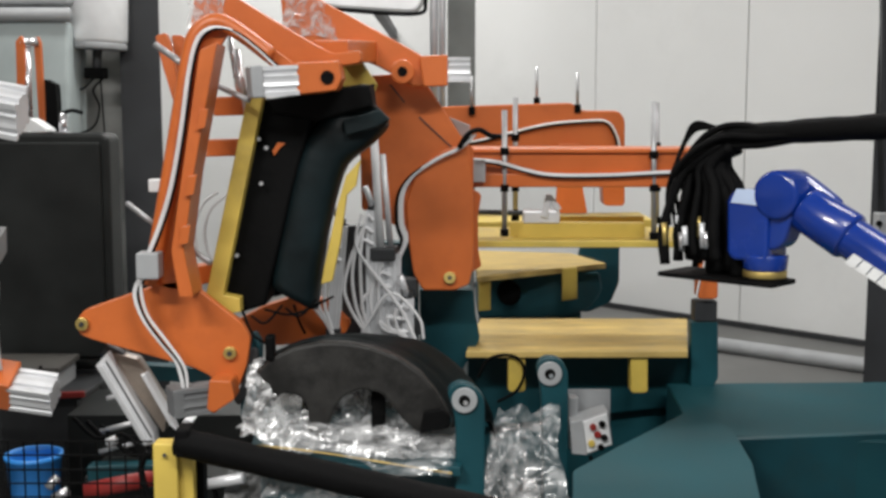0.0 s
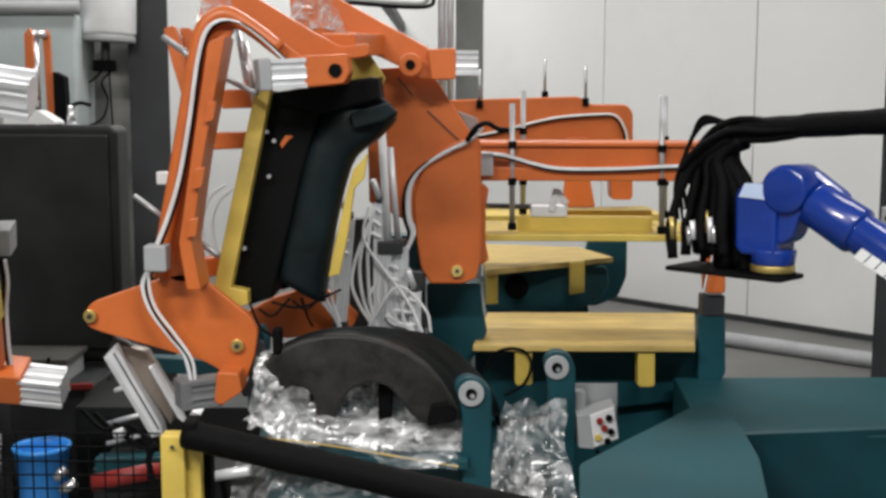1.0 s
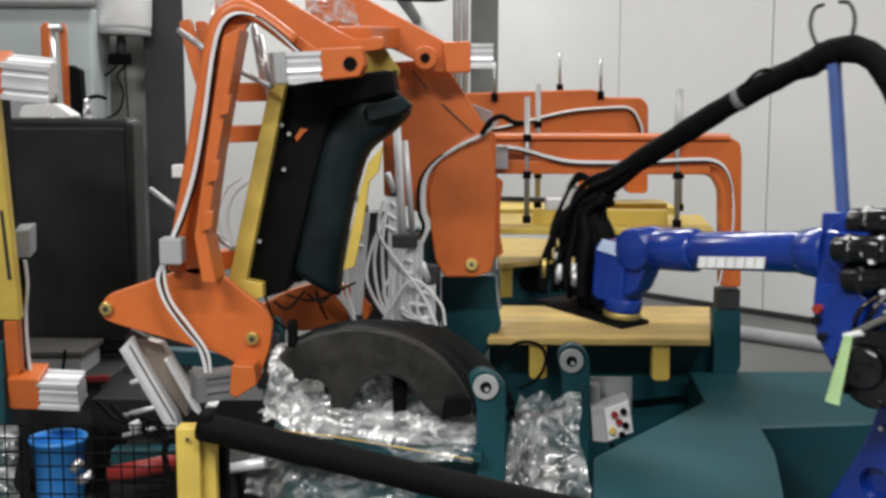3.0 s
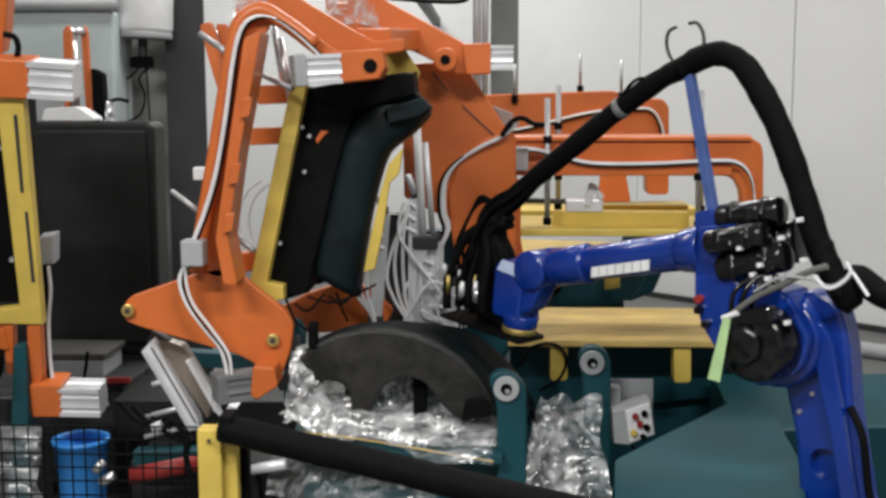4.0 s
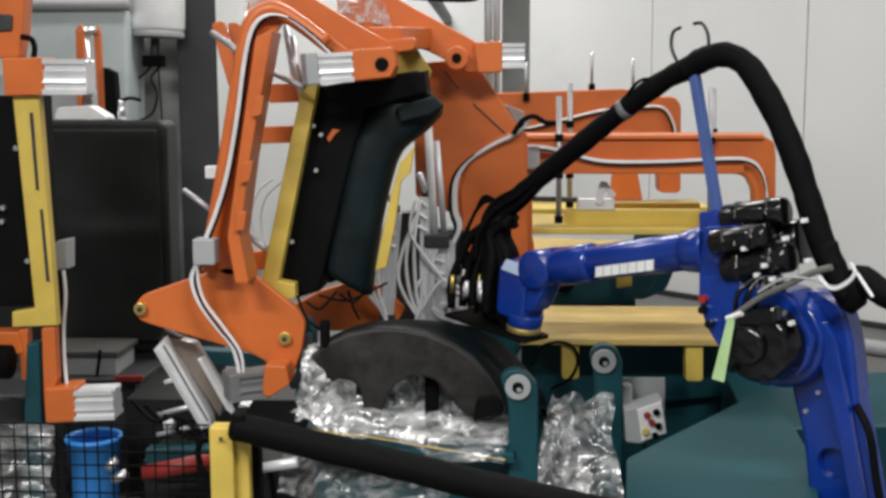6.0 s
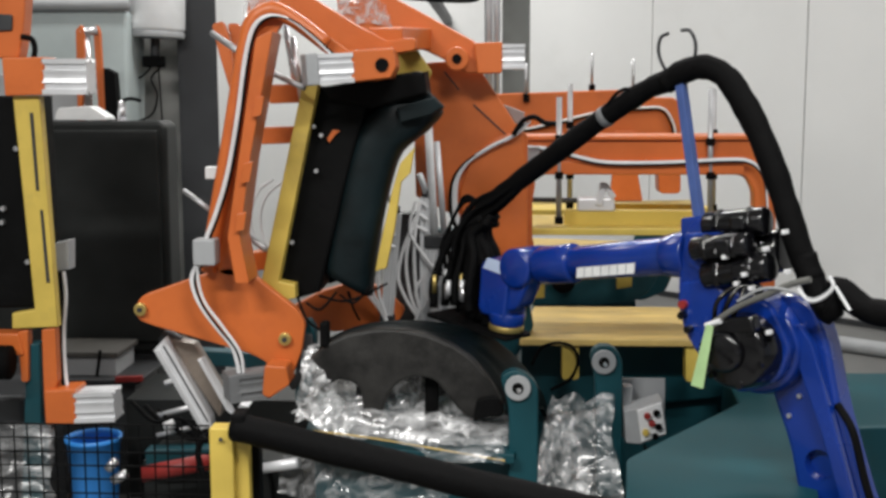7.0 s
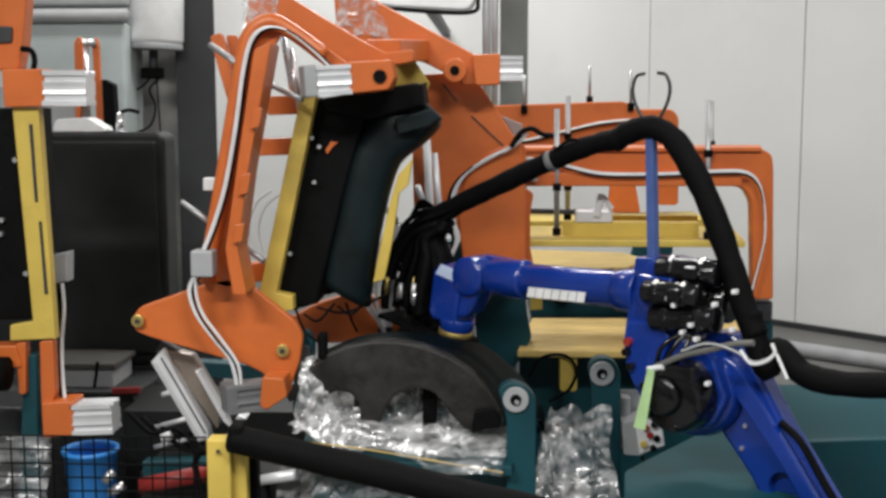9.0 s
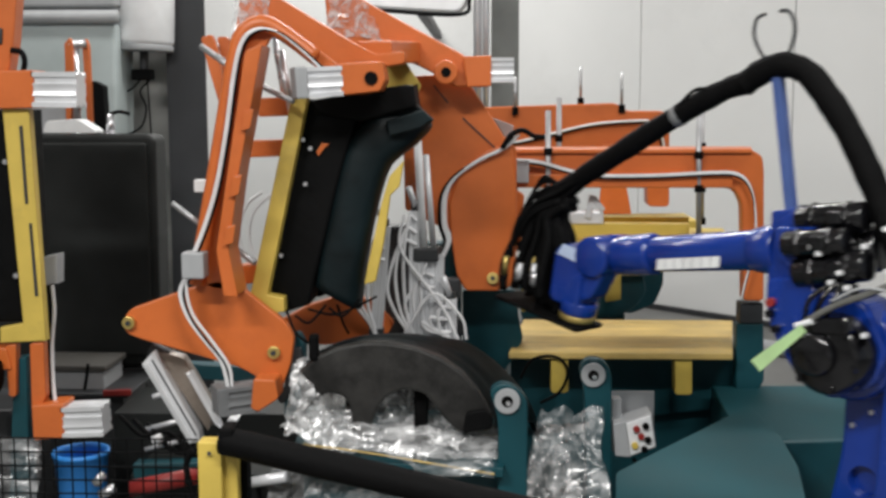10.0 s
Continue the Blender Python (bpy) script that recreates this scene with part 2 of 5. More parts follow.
PANEL_START = 0.27
wall_panels()
wall_north = part("wall_north", block(-12, WALL_A.x + 0.2, WALL_A.y + 0.3, WALL_A.y + 0.5, 0, 5.6, 0), PANEL)
tagged(wall_north, "pale painted hall end wall", "wall", kind="structure")
wall_west = part("wall_west", block(-12.2, -12, -8, 17, 0, 5.6, 0), PANEL)
tagged(wall_west, "pale painted hall side wall", "wall", kind="structure")
wall_south = part("wall_south", block(-12, 13, -8.2, -8, 0, 5.6, 0), PANEL)
tagged(wall_south, "pale painted hall wall", "wall", kind="structure")
base_rail = part("baseboard", beam(WALL_A + across * -0.05 + Vector((0, 0, 0.025)), WALL_B + along * 6 + across * -0.05 + Vector((0, 0, 0.025)), 0.05, 0.05, 0.005), DARKSTEEL)
tagged(base_rail, "dark steel base rail along the wall", "baseboard", kind="structure")
wall_pipe = part("pipe", rod((0.7, 10.65, 0.06), (6.3, 5.99, 0.06), 0.06, None, 24), GREY, None, "", True)
tagged(wall_pipe, "grey pipe lying along the wall foot", "pipe")

column = part("column_west", plate([(-2.212, 8), (-1.937, 8), (-2.009, 8.3), (-2.295, 8.3)], 0, 5.6, 0.01, axis="z"), COLUMN)
tagged(column, "dark grey painted steel column", "column", kind="structure")
column = part("column_north", plate([(0.034, 8.6), (0.237, 8.6), (0.245, 8.9), (0.035, 8.9)], 0, 5.6, 0.01, axis="z"), GREY_COLUMN)
tagged(column, "mid grey painted steel column", "column", kind="structure")
column = part("column_east", plate([(2.455, 6.6), (2.715, 6.6), (2.839, 6.9), (2.567, 6.9)], 0, 5.6, 0.01, axis="z"), COLUMN)
tagged(column, "dark grey painted steel column", "column", kind="structure")
column = part("column_concrete", plate([(-2.807, 8.34), (-2.233, 8.34), (-2.302, 8.6), (-2.895, 8.6)], 0, 5.6, 0.01, axis="z"), CONCRETE)
tagged(column, "bare grey concrete column", "column", kind="structure")


meter = thing("meter_box", "small grey switch box fixed to the steel column", "box", (2.5, 6.58, 1.326))
part("case", block(2.467, 2.584, 6.5, 6.6, 1.248, 1.404, 0.006), GREY, meter)
part("conduit", rod((2.505, 6.57, 1.405), (2.439, 6.57, 2.843), 0.012, None, 12), DARKSTEEL, meter, "", True)
part("knob", rod((2.469, 6.5, 1.347), (2.461, 6.48, 1.349), 0.018, None, 12), BLACK, meter)

# ---- wall fittings ----
lamp_body = thing("wall_lamp", "long white wall lamp with dark rubber edge", "lamp", (-0.519, 8.7, 2.769))
part("housing", plate([(-0.934, 2.953), (-0.163, 2.953), (-0.134, 2.789), (-0.205, 2.699), (-0.77, 2.732), (-0.937, 2.757)], 8.7, 8.95, 0.02, 0.06), WHITE, lamp_body)
part("edge_seal", hose([(-0.935, 8.68, 2.747), (-0.768, 8.68, 2.718), (-0.205, 8.68, 2.685), (-0.129, 8.68, 2.779), (-0.15, 8.68, 2.951)], 0.015), BLACK, lamp_body)
part("bracket", block(-0.602, -0.519, 8.9, WALL_A.y + 0.32, 2.789, 2.871), DARKSTEEL, lamp_body)
for u, r in (((-0.064, 8.3, 2.359), 0.03), ((-0.004, 8.3, 2.359), 0.025)):
    riser = part("pipe", rod((u[0], u[1], 0), (u[0], u[1], 5.6), r), CHROME, None, "", True)
    tagged(riser, "bright galvanised riser pipe from floor to ceiling", "pipe", "riser pipes")

hopper = thing("hopper", "large pale grey-green material hopper with a rolled rim", "hopper", (-2.816, 7.6, 0.46))
part("body", plate([(-3.602, 2.553), (-2.431, 2.553), (-2.452, 1.817), (-2.538, 0.614), (-3.678, 0.614)], 7.6, 8.0, 0.02, 0.04), mat("pale_grey_green_paint", (0.42, 0.475, 0.475), 0.5, 0, 0.1, 3, 0.05), hopper)
part("rim", rod((-3.663, 7.58, 2.595), (-2.408, 7.58, 2.595), 0.045), GREY, hopper, "rolled grey rim", True)
part("lid", plate([(-3.585, 2.833), (-2.427, 2.833), (-2.426, 2.661), (-3.595, 2.661)], 7.62, 8.0, 0.02, 0.03), GREY, hopper)
for u in ((-3.62, 7.8, 0.578), (-2.728, 7.8, 0.578)):
    part("leg", block(u[0] - 0.03, u[0] + 0.03, 7.75, 7.81, 0, u[2] + 0.05), DARKSTEEL, hopper)

tank = thing("tank", "white plastic pressure vessel hung on the column", "tank", (-2.336, 7.9, 2.567))
part("vessel", rod((-2.342, 7.9, 2.425), (-2.315, 7.9, 3.161), -2.127 - -2.336, None, 32, None, 0.03), WHITE, tank, "", True)
part("collar", rod((-2.343, 7.9, 2.387), (-2.341, 7.9, 2.432), 0.205, None, 32, None, 0.01), GREY, tank, "", True)
part("outlet", rod((-2.341, 7.9, 2.229), (-2.334, 7.9, 2.417), 0.03), DARKSTEEL, tank)
part("valve", block(-2.409, -2.265, 7.82, 7.9, 2.19, 2.265, 0.01), BLACK, tank)
part("hanger", block(-2.399, -2.284, 8.05, 8.22, 2.688, 2.951), DARKSTEEL, tank)
part("hose", hose([(-2.326, 7.85, 2.227), (-2.414, 7.85, 2.133), (-2.538, 7.85, 2.076), (-2.596, 7.85, 1.944), (-2.502, 7.85, 1.83), (-2.366, 7.85, 1.868), (-2.319, 7.85, 2.001), (-2.357, 7.85, 2.114), (-2.29, 7.85, 2.19)], 0.007), BLACK, tank, "coiled black hose")
part("hose", hose([(-2.308, 7.86, 2.19), (-2.292, 7.86, 1.773), (-2.28, 7.86, 1.466), (-2.277, 7.86, 1.117)], 0.006), BLACK, tank)

# ---- third station, furthest back ----
third = thing("mould_station", "teal mould station at the back with closed orange lid", "mould station", (0.63, 7.2, 0.687), "mould stations")
zc = 0.999
part("bottom_board", plate([(0.205, 6.8), (1.053, 7.402), (0.884, 7.928), (0.215, 8.087)], zc - 0.035, zc, 0.004, axis="z"), BOARD, third, "worn yellow board")
part("body", plate([(0.224, 0.955), (1.0, 0.955), (1.02, 0.83), (0.96, 0.742), (0.86, 0.684), (0.638, 0.661), (0.225, 0.661)], 7.3, 7.9, 0.01, 0.03), TEAL, third)
part("end_plate", plate([(0.96, 1.08), (1.223, 1.08), (1.224, 0.79), (1.167, 0.65), (1.011, 0.582), (0.853, 0.598)], 7.93, 7.99, 0.008, 0.03), TEAL, third)
part("motor", rod((0.42, 7.29, 0.83), (0.42, 7.2, 0.83), 0.075, None, 24, None, 0.01), BLACK, third, "black drive motor", True)
part("pedestal", block(0.243, 0.904, 7.45, 7.8, 0, 0.669), TEAL, third)
part("leg", plate([(0.215, 0.984), (0.287, 0.991), (0.288, 0.783), (0.216, 0.777)], 6.88, 6.93), YELLOW, third)
part("leg", plate([(0.741, 1.008), (0.832, 1.015), (0.834, 0.82), (0.743, 0.805)], 7.08, 7.13), YELLOW, third)
part("lid_beam", plate([(-0.082, 2.001), (0.775, 2.028), (0.837, 1.98), (1.058, 1.98), (1.097, 1.933), (1.107, 1.404), (0.976, 1.404), (0.958, 1.678), (0.909, 1.757), (-0.082, 1.757)], 7.0, 7.16, 0.008, 0.03), ORANGE, third)
part("lid_bracket", plate([(0.698, 1.782), (0.827, 1.782), (0.845, 1.51), (0.874, 1.363), (0.676, 1.363), (0.688, 1.51)], 6.95, 7.0, 0.005, 0.015), ORANGE, third)
part("top_board", plate([(0.19, 1.344), (1.207, 1.358), (1.209, 1.293), (0.19, 1.293)], 6.6, 7.1), YELLOW, third)
part("cable", hose([(0.003, 6.97, 1.781), (0.19, 6.97, 1.798), (0.394, 6.97, 1.846), (0.631, 6.97, 1.9), (0.868, 6.97, 1.92), (0.987, 6.97, 1.913), (1.046, 6.97, 1.832), (1.069, 6.97, 1.731)], 0.007), HOSE, third, "white cable")
part("cable", hose([(0.003, 6.97, 1.768), (0.19, 6.97, 1.785), (0.394, 6.97, 1.832), (0.631, 6.97, 1.886), (0.869, 6.97, 1.906), (0.977, 6.97, 1.9), (1.033, 6.97, 1.822), (1.052, 6.97, 1.724)], 0.006), BLACK, third)
for top, foot in (((0.172, 6.98, 2.185), (0.173, 6.98, 1.974)), ((0.569, 7.08, 2.246), (0.571, 7.08, 2.028)), ((0.807, 7, 2.209), (0.81, 7, 1.987))):
    pin = part("guide_pin", rod(foot, top, 0.009), STEEL, third, "", True)
    part("nut", rod(Vector(foot) - Vector((0, 0, 0.02)), Vector(foot) + Vector((0, 0, 0.03)), 0.022, None, 6), BLACK, pin)

# ---- second station: teal base, yellow boards, orange closed lid ----
second = thing("mould_station", "teal mould station with closed orange lid and yellow boards", "mould station", (0.596, 5.5, 0.549), "mould stations")
zb = 0.91
part("bottom_board", plate([(0.104, 5.1), (1.101, 5.1), (1.269, 5.912), (0.194, 5.912)], zb - 0.03, zb, 0.004, axis="z"), BOARD, second, "worn yellow plywood board")
part("body", plate([(0.117, 0.829), (1.159, 0.829), (1.277, 0.794), (1.279, 0.72), (1.223, 0.63), (1.13, 0.594), (0.849, 0.561), (0.118, 0.478)], 5.35, 6.0, 0.006, 0.01), TEAL, second)
part("side_plate", plate([(1.135, 1.027), (1.258, 1.027), (1.268, 0.763), (1.218, 0.669), (1.145, 0.637)], 5.2, 5.27, 0.005, 0.012), TEAL, second)
part("hinge_post", plate([(-0.108, 1.177), (0.139, 1.177), (0.15, 1.052), (0.171, 0.947), (0.114, 0.841), (0.042, 0.735), (-0.102, 0.708)], 5.2, 5.34, 0.006, 0.02), TEAL, second)
part("pedestal", block(0.179, 1.27, 5.42, 5.95, 0, 0.57), TEAL, second)
part("stop_block", block(1.148, 1.252, 5.19, 5.28, 1.028, 1.123, 0.006), DARKSTEEL, second)
part("leg", plate([(0.295, 0.888), (0.372, 0.888), (0.373, 0.728), (0.36, 0.718), (0.306, 0.718), (0.296, 0.728)], 5.12, 5.2, 0.004), YELLOW, second)
part("leg", plate([(0.849, 0.888), (0.926, 0.888), (0.929, 0.723), (0.917, 0.713), (0.863, 0.713), (0.852, 0.723)], 5.12, 5.2, 0.004), YELLOW, second)
part("lid_beam", plate([(0.04, 1.821), (1.166, 1.816), (1.218, 1.786), (1.227, 1.726), (1.244, 1.139), (1.154, 1.139), (1.135, 1.574), (1.106, 1.63), (1.063, 1.645), (0.103, 1.645), (0.04, 1.7)], 5.15, 5.24, 0.008, 0.02), ORANGE, second)
part("lid_beam_top", plate([(0.04, 5.13), (1.167, 5.13), (1.234, 5.45), (0.069, 5.45)], 1.799, 1.819, 0.005, axis="z"), ORANGE, second)
part("lid_beam_lip", plate([(0.11, 1.707), (1.082, 1.704), (1.084, 1.649), (0.111, 1.649)], 5.12, 5.16, 0.005, 0.005), ORANGE, second)
part("lid_arm", plate([(-0.36, 2.131), (-0.101, 2.148), (0.082, 1.869), (0.13, 1.828), (0.131, 1.663), (-0.107, 1.444), (-0.229, 1.505), (-0.35, 1.566)], 4.95, 5.0, 0.006, 0.012), ORANGE, second)
part("hinge_arm", plate([(-0.01, 1.814), (0.106, 1.857), (0.13, 1.665), (0.132, 1.323), (0.112, 1.237), (0.051, 1.215), (-0.088, 1.215), (-0.127, 1.287), (-0.151, 1.446), (-0.16, 1.592), (-0.118, 1.713)], 4.93, 5.04, 0.008, 0.015), ORANGE, second)
# Grooves are thin dark bars laid on the arm for the shade in them.
part("groove", beam((-0.225, 4.945, 2.096), (-0.163, 4.945, 2.02), 0.006, 0.006, 0, None, (0, 1, 0)), DARKSTEEL, second)
part("groove", beam((-0.101, 4.945, 1.958), (0.039, 4.945, 1.828), 0.006, 0.006, 0, None, (0, 1, 0)), DARKSTEEL, second)
part("arm_rib", plate([(0.108, 1.659), (0.167, 1.622), (0.153, 1.535), (0.154, 1.386), (0.169, 1.311), (0.134, 1.286), (0.109, 1.286)], 5.0, 5.1, 0.006, 0.01), ORANGE, second)
bush = part("bushing", rod((0.029, 4.93, 1.269), (0.029, 4.91, 1.272), 0.026, None, 24, None, 0.003), BRASS, second)
part("bolt", rod((0.029, 4.91, 1.272), (0.029, 4.905, 1.273), 0.01, None, 6), DARKSTEEL, bush)
zt = 1.38
part("top_board", plate([(0.103, 5.1), (1.102, 5.1), (1.102 + 0.06, 5.7), (0.103 + 0.05, 5.7)], zt, zt + 0.03, 0.004, axis="z"), YELLOW, second)
part("stiffener", plate([(0.307, 1.478), (0.924, 1.474), (0.926, 1.405), (0.308, 1.405)], 5.26, 5.32, 0.004), YELLOW, second)
part("stiffener", plate([(0.543, 1.483), (0.963, 1.483), (0.964, 1.426), (0.544, 1.426)], 5.5, 5.56, 0.004), YELLOW, second)
part("clamp_rod", rod((0.109, 5.3, 1.522), (0.497, 5.3, 1.515), 0.012), DARKSTEEL, second)
clamp = part("clamp", block(0.366, 0.535, 5.25, 5.33, 1.472, 1.532, 0.008), ALU, second, "steel toggle clamp")
part("lever", beam((0.459, 5.25, 1.501), (0.484, 5.25, 1.604), 0.03, 0.03), ALU, clamp)
part("lever", beam((0.484, 5.25, 1.597), (0.531, 5.25, 1.535), 0.025, 0.025), ALU, clamp)
for top, foot, low, end in (((0.272, 5.13, 1.988), (0.273, 5.13, 1.807), (0.274, 5.13, 1.644), (0.275, 5.13, 1.444)), ((0.929, 5.13, 2.025), (0.935, 5.13, 1.792), (0.938, 5.13, 1.644), (0.943, 5.13, 1.429)),
                            ((0.342, 5.5, 2.048), (0.343, 5.5, 1.857), (0.345, 5.5, 1.618), (0.346, 5.5, 1.477)), ((1.01, 5.5, 2.022), (1.014, 5.5, 1.819), (1.019, 5.5, 1.618), (1.022, 5.5, 1.464))):
    pin = part("guide_pin", rod(end, top, 0.0125), STEEL, second, "", True)
    for q in (foot, low, end):
        part("nut", rod(Vector(q) - Vector((0, 0, 0.016)), Vector(q) + Vector((0, 0, 0.016)), 0.021, None, 6), BLACK, pin)
for dz, m, r in ((0, HOSE, 0.005), (-0.009, BLACK, 0.0045), (0.0075, HOSE, 0.003)):
    way = [Vector(p) + Vector((0, 0, dz)) for p in [(0.135, 5.1, 1.768), (0.239, 5.1, 1.758), (0.364, 5.1, 1.723), (0.489, 5.1, 1.701), (0.739, 5.1, 1.701), (0.988, 5.1, 1.713), (1.093, 5.1, 1.708), (1.149, 5.1, 1.666), (1.177, 5.1, 1.578), (1.186, 5.1, 1.427), (1.164, 5.1, 1.3), (1.146, 5.1, 1.224), (1.133, 5.1, 1.152)]]
    part("cable", hose(way, r), m, second)
    way = [Vector(p) + Vector((dz * 1.5, 0, dz * 0.8)) for p in [(0.129, 4.9, 1.882), (0.074, 4.9, 1.83), (-0.034, 4.9, 1.777), (-0.13, 4.9, 1.71), (-0.178, 4.9, 1.631), (-0.183, 4.9, 1.51), (-0.164, 4.9, 1.437), (-0.191, 4.9, 1.364), (-0.24, 4.9, 1.254), (-0.29, 4.9, 1.131), (-0.315, 4.9, 1.007)]]
    part("cable", hose(way, r * 1.7), m, second)
part("cable", hose([(0.067, 4.88, 1.83), (0.105, 4.88, 1.887), (0.152, 4.88, 1.906), (0.2, 4.88, 1.882), (0.247, 4.88, 1.878)], 0.011), BLACK, second)
part("junction_box", block(0.089, 0.186, 5.06, 5.13, 1.672, 1.774, 0.006), GREY, second, "grey plastic junction box")
part("junction_box", block(-0.197, -0.112, 4.88, 4.94, 1.188, 1.274, 0.006), DARKSTEEL, second, "small dark junction box")
part("cable", hose([(0.158, 5.1, 0.79), (0.199, 5.1, 0.868), (0.275, 5.1, 0.894), (0.341, 5.1, 0.874), (0.367, 5.1, 0.811), (0.332, 5.1, 0.728), (0.246, 5.1, 0.676)], 0.007), BLACK, second)
part("gusset", plate([(0.028, 1.955), (0.124, 1.919), (0.119, 1.847), (0.08, 1.872)], 5.3, 5.33), GREY, second)

# Added dark backdrop: blocks standing in for the shadowed gaps between the cylinders.
part("backdrop_post", block(-0.448, -0.337, 5.06, 5.18, 0, 1.48), DARKSTEEL, second)
part("backdrop_post", block(-0.292, -0.111, 5.08, 5.2, 0, 1.404), TEAL, second)
part("backdrop_rail", block(-0.568, -0.099, 5.04, 5.1, 0.997, 1.074), DARKSTEEL, second)
# pneumatic cylinders with hoses behind the open lid
for a, b, w in (((-0.295, 4.82, 1.024), (-0.291, 4.82, 1.573), 0.06), ((-0.223, 4.86, 1.016), (-0.221, 4.86, 1.386), 0.085), ((-0.461, 4.78, 1.08), (-0.423, 4.78, 1.51), 0.05), ((-0.149, 4.82, 1.024), (-0.148, 4.82, 1.199), 0.05)):
    cyl = thing("pneumatic_cylinder", "upright aluminium pneumatic cylinder with white air hoses", "cylinder", a, "pneumatic cylinders")
    part("barrel", profile_tube(a, b, w, w), ALU, cyl)
    part("foot", block(a[0] - 0.03, a[0] + 0.03, a[1] - 0.03, a[1] + 0.03, 0, a[2]), DARKSTEEL, cyl)
    part("cap", rod(b, Vector(b) + Vector((0, 0, 0.03)), w * 0.4), DARKSTEEL, cyl)
    part("piston_rod", rod(b, Vector(b) + Vector((-0.03, -0.05, 0.42 if w > 0.08 else 0.1)), 0.013), ALU, cyl, "", True)
    for k in range(3):
        out = -0.035 - 0.022 * k
        lo, hi = Vector(a), Vector(b)
        part("air_hose", hose([hi + Vector((0, -w * 0.6, -0.04 - 0.05 * k)), hi + Vector((out * 0.8, -w * 0.7, -0.03 - 0.05 * k)), hi.lerp(lo, 0.35 + 0.1 * k) + Vector((out * 1.5, -w * 0.8, 0)),
                               hi.lerp(lo, 0.75) + Vector((out * 1.2, -w * 0.7, 0)), lo + Vector((out * 0.3, -w * 0.6, 0.02)), lo + Vector((0.01, -w * 0.5, -0.06))], 0.0075), HOSE, cyl)
part("air_hose", hose([(-0.116, 4.76, 1.036), (-0.187, 4.76, 1.18), (-0.338, 4.76, 1.382), (-0.361, 4.76, 1.465), (-0.337, 4.76, 1.559)], 0.0065), HOSE, second)
part("air_hose", hose([(-0.341, 4.76, 1.06), (-0.222, 4.76, 1.228), (-0.104, 4.76, 1.132), (-0.081, 4.76, 1.036)], 0.006), HOSE, second)
part("piston_rod", rod((-0.285, 4.8, 1.872), (-0.262, 4.8, 1.42), 0.017), WHITE, second, "", True)
part("fitting", block(-0.305, -0.199, 4.78, 4.88, 1.36, 1.418, 0.008), DARKSTEEL, second)
part("air_hose", hose([(-0.998, 5.1, 1.628), (-1.062, 5.1, 1.578), (-1.102, 5.1, 1.477), (-1.092, 5.1, 1.376), (-1.031, 5.1, 1.275)], 0.0065), HOSE, second)
part("air_hose", hose([(-0.961, 5.1, 1.616), (-1.032, 5.1, 1.548), (-1.06, 5.1, 1.452), (-1.042, 5.1, 1.351), (-0.993, 5.1, 1.3)], 0.0065), HOSE, second)

# ---- first station: open lid ----
first = thing("mould_station", "open orange mould station with black-lined lid and dark seat form", "mould station", (-0.419, 4.5, 0.51), "mould stations")


def bushed(parent, p, r=0.024):
    p = Vector(p)
    b = part("bushing", rod(p, p - Vector((0, 0.02, 0)), r, None, 24, None, 0.003), BRASS, parent)
    part("bolt", rod(p - Vector((0, 0.018, 0)), p - Vector((0, 0.028, 0)), r * 0.42, None, 6), DARKSTEEL, b)


hp = part("hinge_plate", plate([(-1.357, 1.213), (-1.326, 1.257), (-1.122, 1.329), (-1.006, 1.365), (-0.934, 1.361), (-0.743, 1.209), (-0.713, 1.153), (-0.728, 1.053), (-0.777, 0.924), (-0.841, 0.888), (-0.857, 1.004), (-0.921, 1.038), (-1.295, 1.145), (-1.346, 1.166)], 4.2, 4.24, 0.005, 0.02), ORANGE, first)
bushed(hp, (-1.33, 4.2, 1.207))
bushed(hp, (-0.788, 4.2, 1.098))
part("strap", plate([(-0.758, 1.094), (-0.695, 1.111), (-0.688, 1.041), (-0.714, 0.953), (-0.772, 0.882), (-0.791, 0.904), (-0.752, 0.975)], 4.245, 4.3, 0.006, 0.02), DARKSTEEL, first, "dark steel strap behind the hinge plate")
# Added orange patch in place of a hole that shows orange through the lining.
part("bracket", plate([(-0.64, 1.836), (-0.618, 1.87), (-0.589, 1.866), (-0.61, 1.849), (-0.632, 1.82)], 4.335, 4.35, 0.002), ORANGE, first)
part("toe", plate([(-0.845, 1.022), (-0.766, 1.018), (-0.755, 0.95), (-0.831, 0.899), (-0.856, 0.912)], 4.08, 4.2, 0.005, 0.01), ORANGE, first)
part("hinge_plate", plate([(-0.914, 1.079), (-0.756, 1.164), (-0.611, 1.208), (-0.491, 1.189), (-0.391, 1.086), (-0.42, 1.037), (-0.687, 0.988), (-0.855, 1.003)], 4.85, 4.9, 0.005, 0.02), ORANGE, first)
part("hinge_lug", plate([(-0.755, 1.137), (-0.713, 1.154), (-0.688, 1.111), (-0.696, 0.92), (-0.736, 0.832), (-0.768, 0.832)], 4.26, 4.36, 0.005, 0.015), TEAL, first)
part("lid_web", plate([(-0.913, 2.198), (-0.882, 2.302), (-0.827, 2.331), (-0.766, 2.322), (-0.637, 2.232), (-0.536, 2.158), (-0.527, 2.101), (-0.618, 2.146), (-0.718, 2.226), (-0.774, 2.258), (-0.803, 2.212), (-0.862, 1.97), (-0.941, 1.486), (-0.899, 1.329), (-1.007, 1.335), (-1.077, 1.361), (-1.044, 1.507)], 4.2, 4.23, 0.004, 0.012), ORANGE, first)
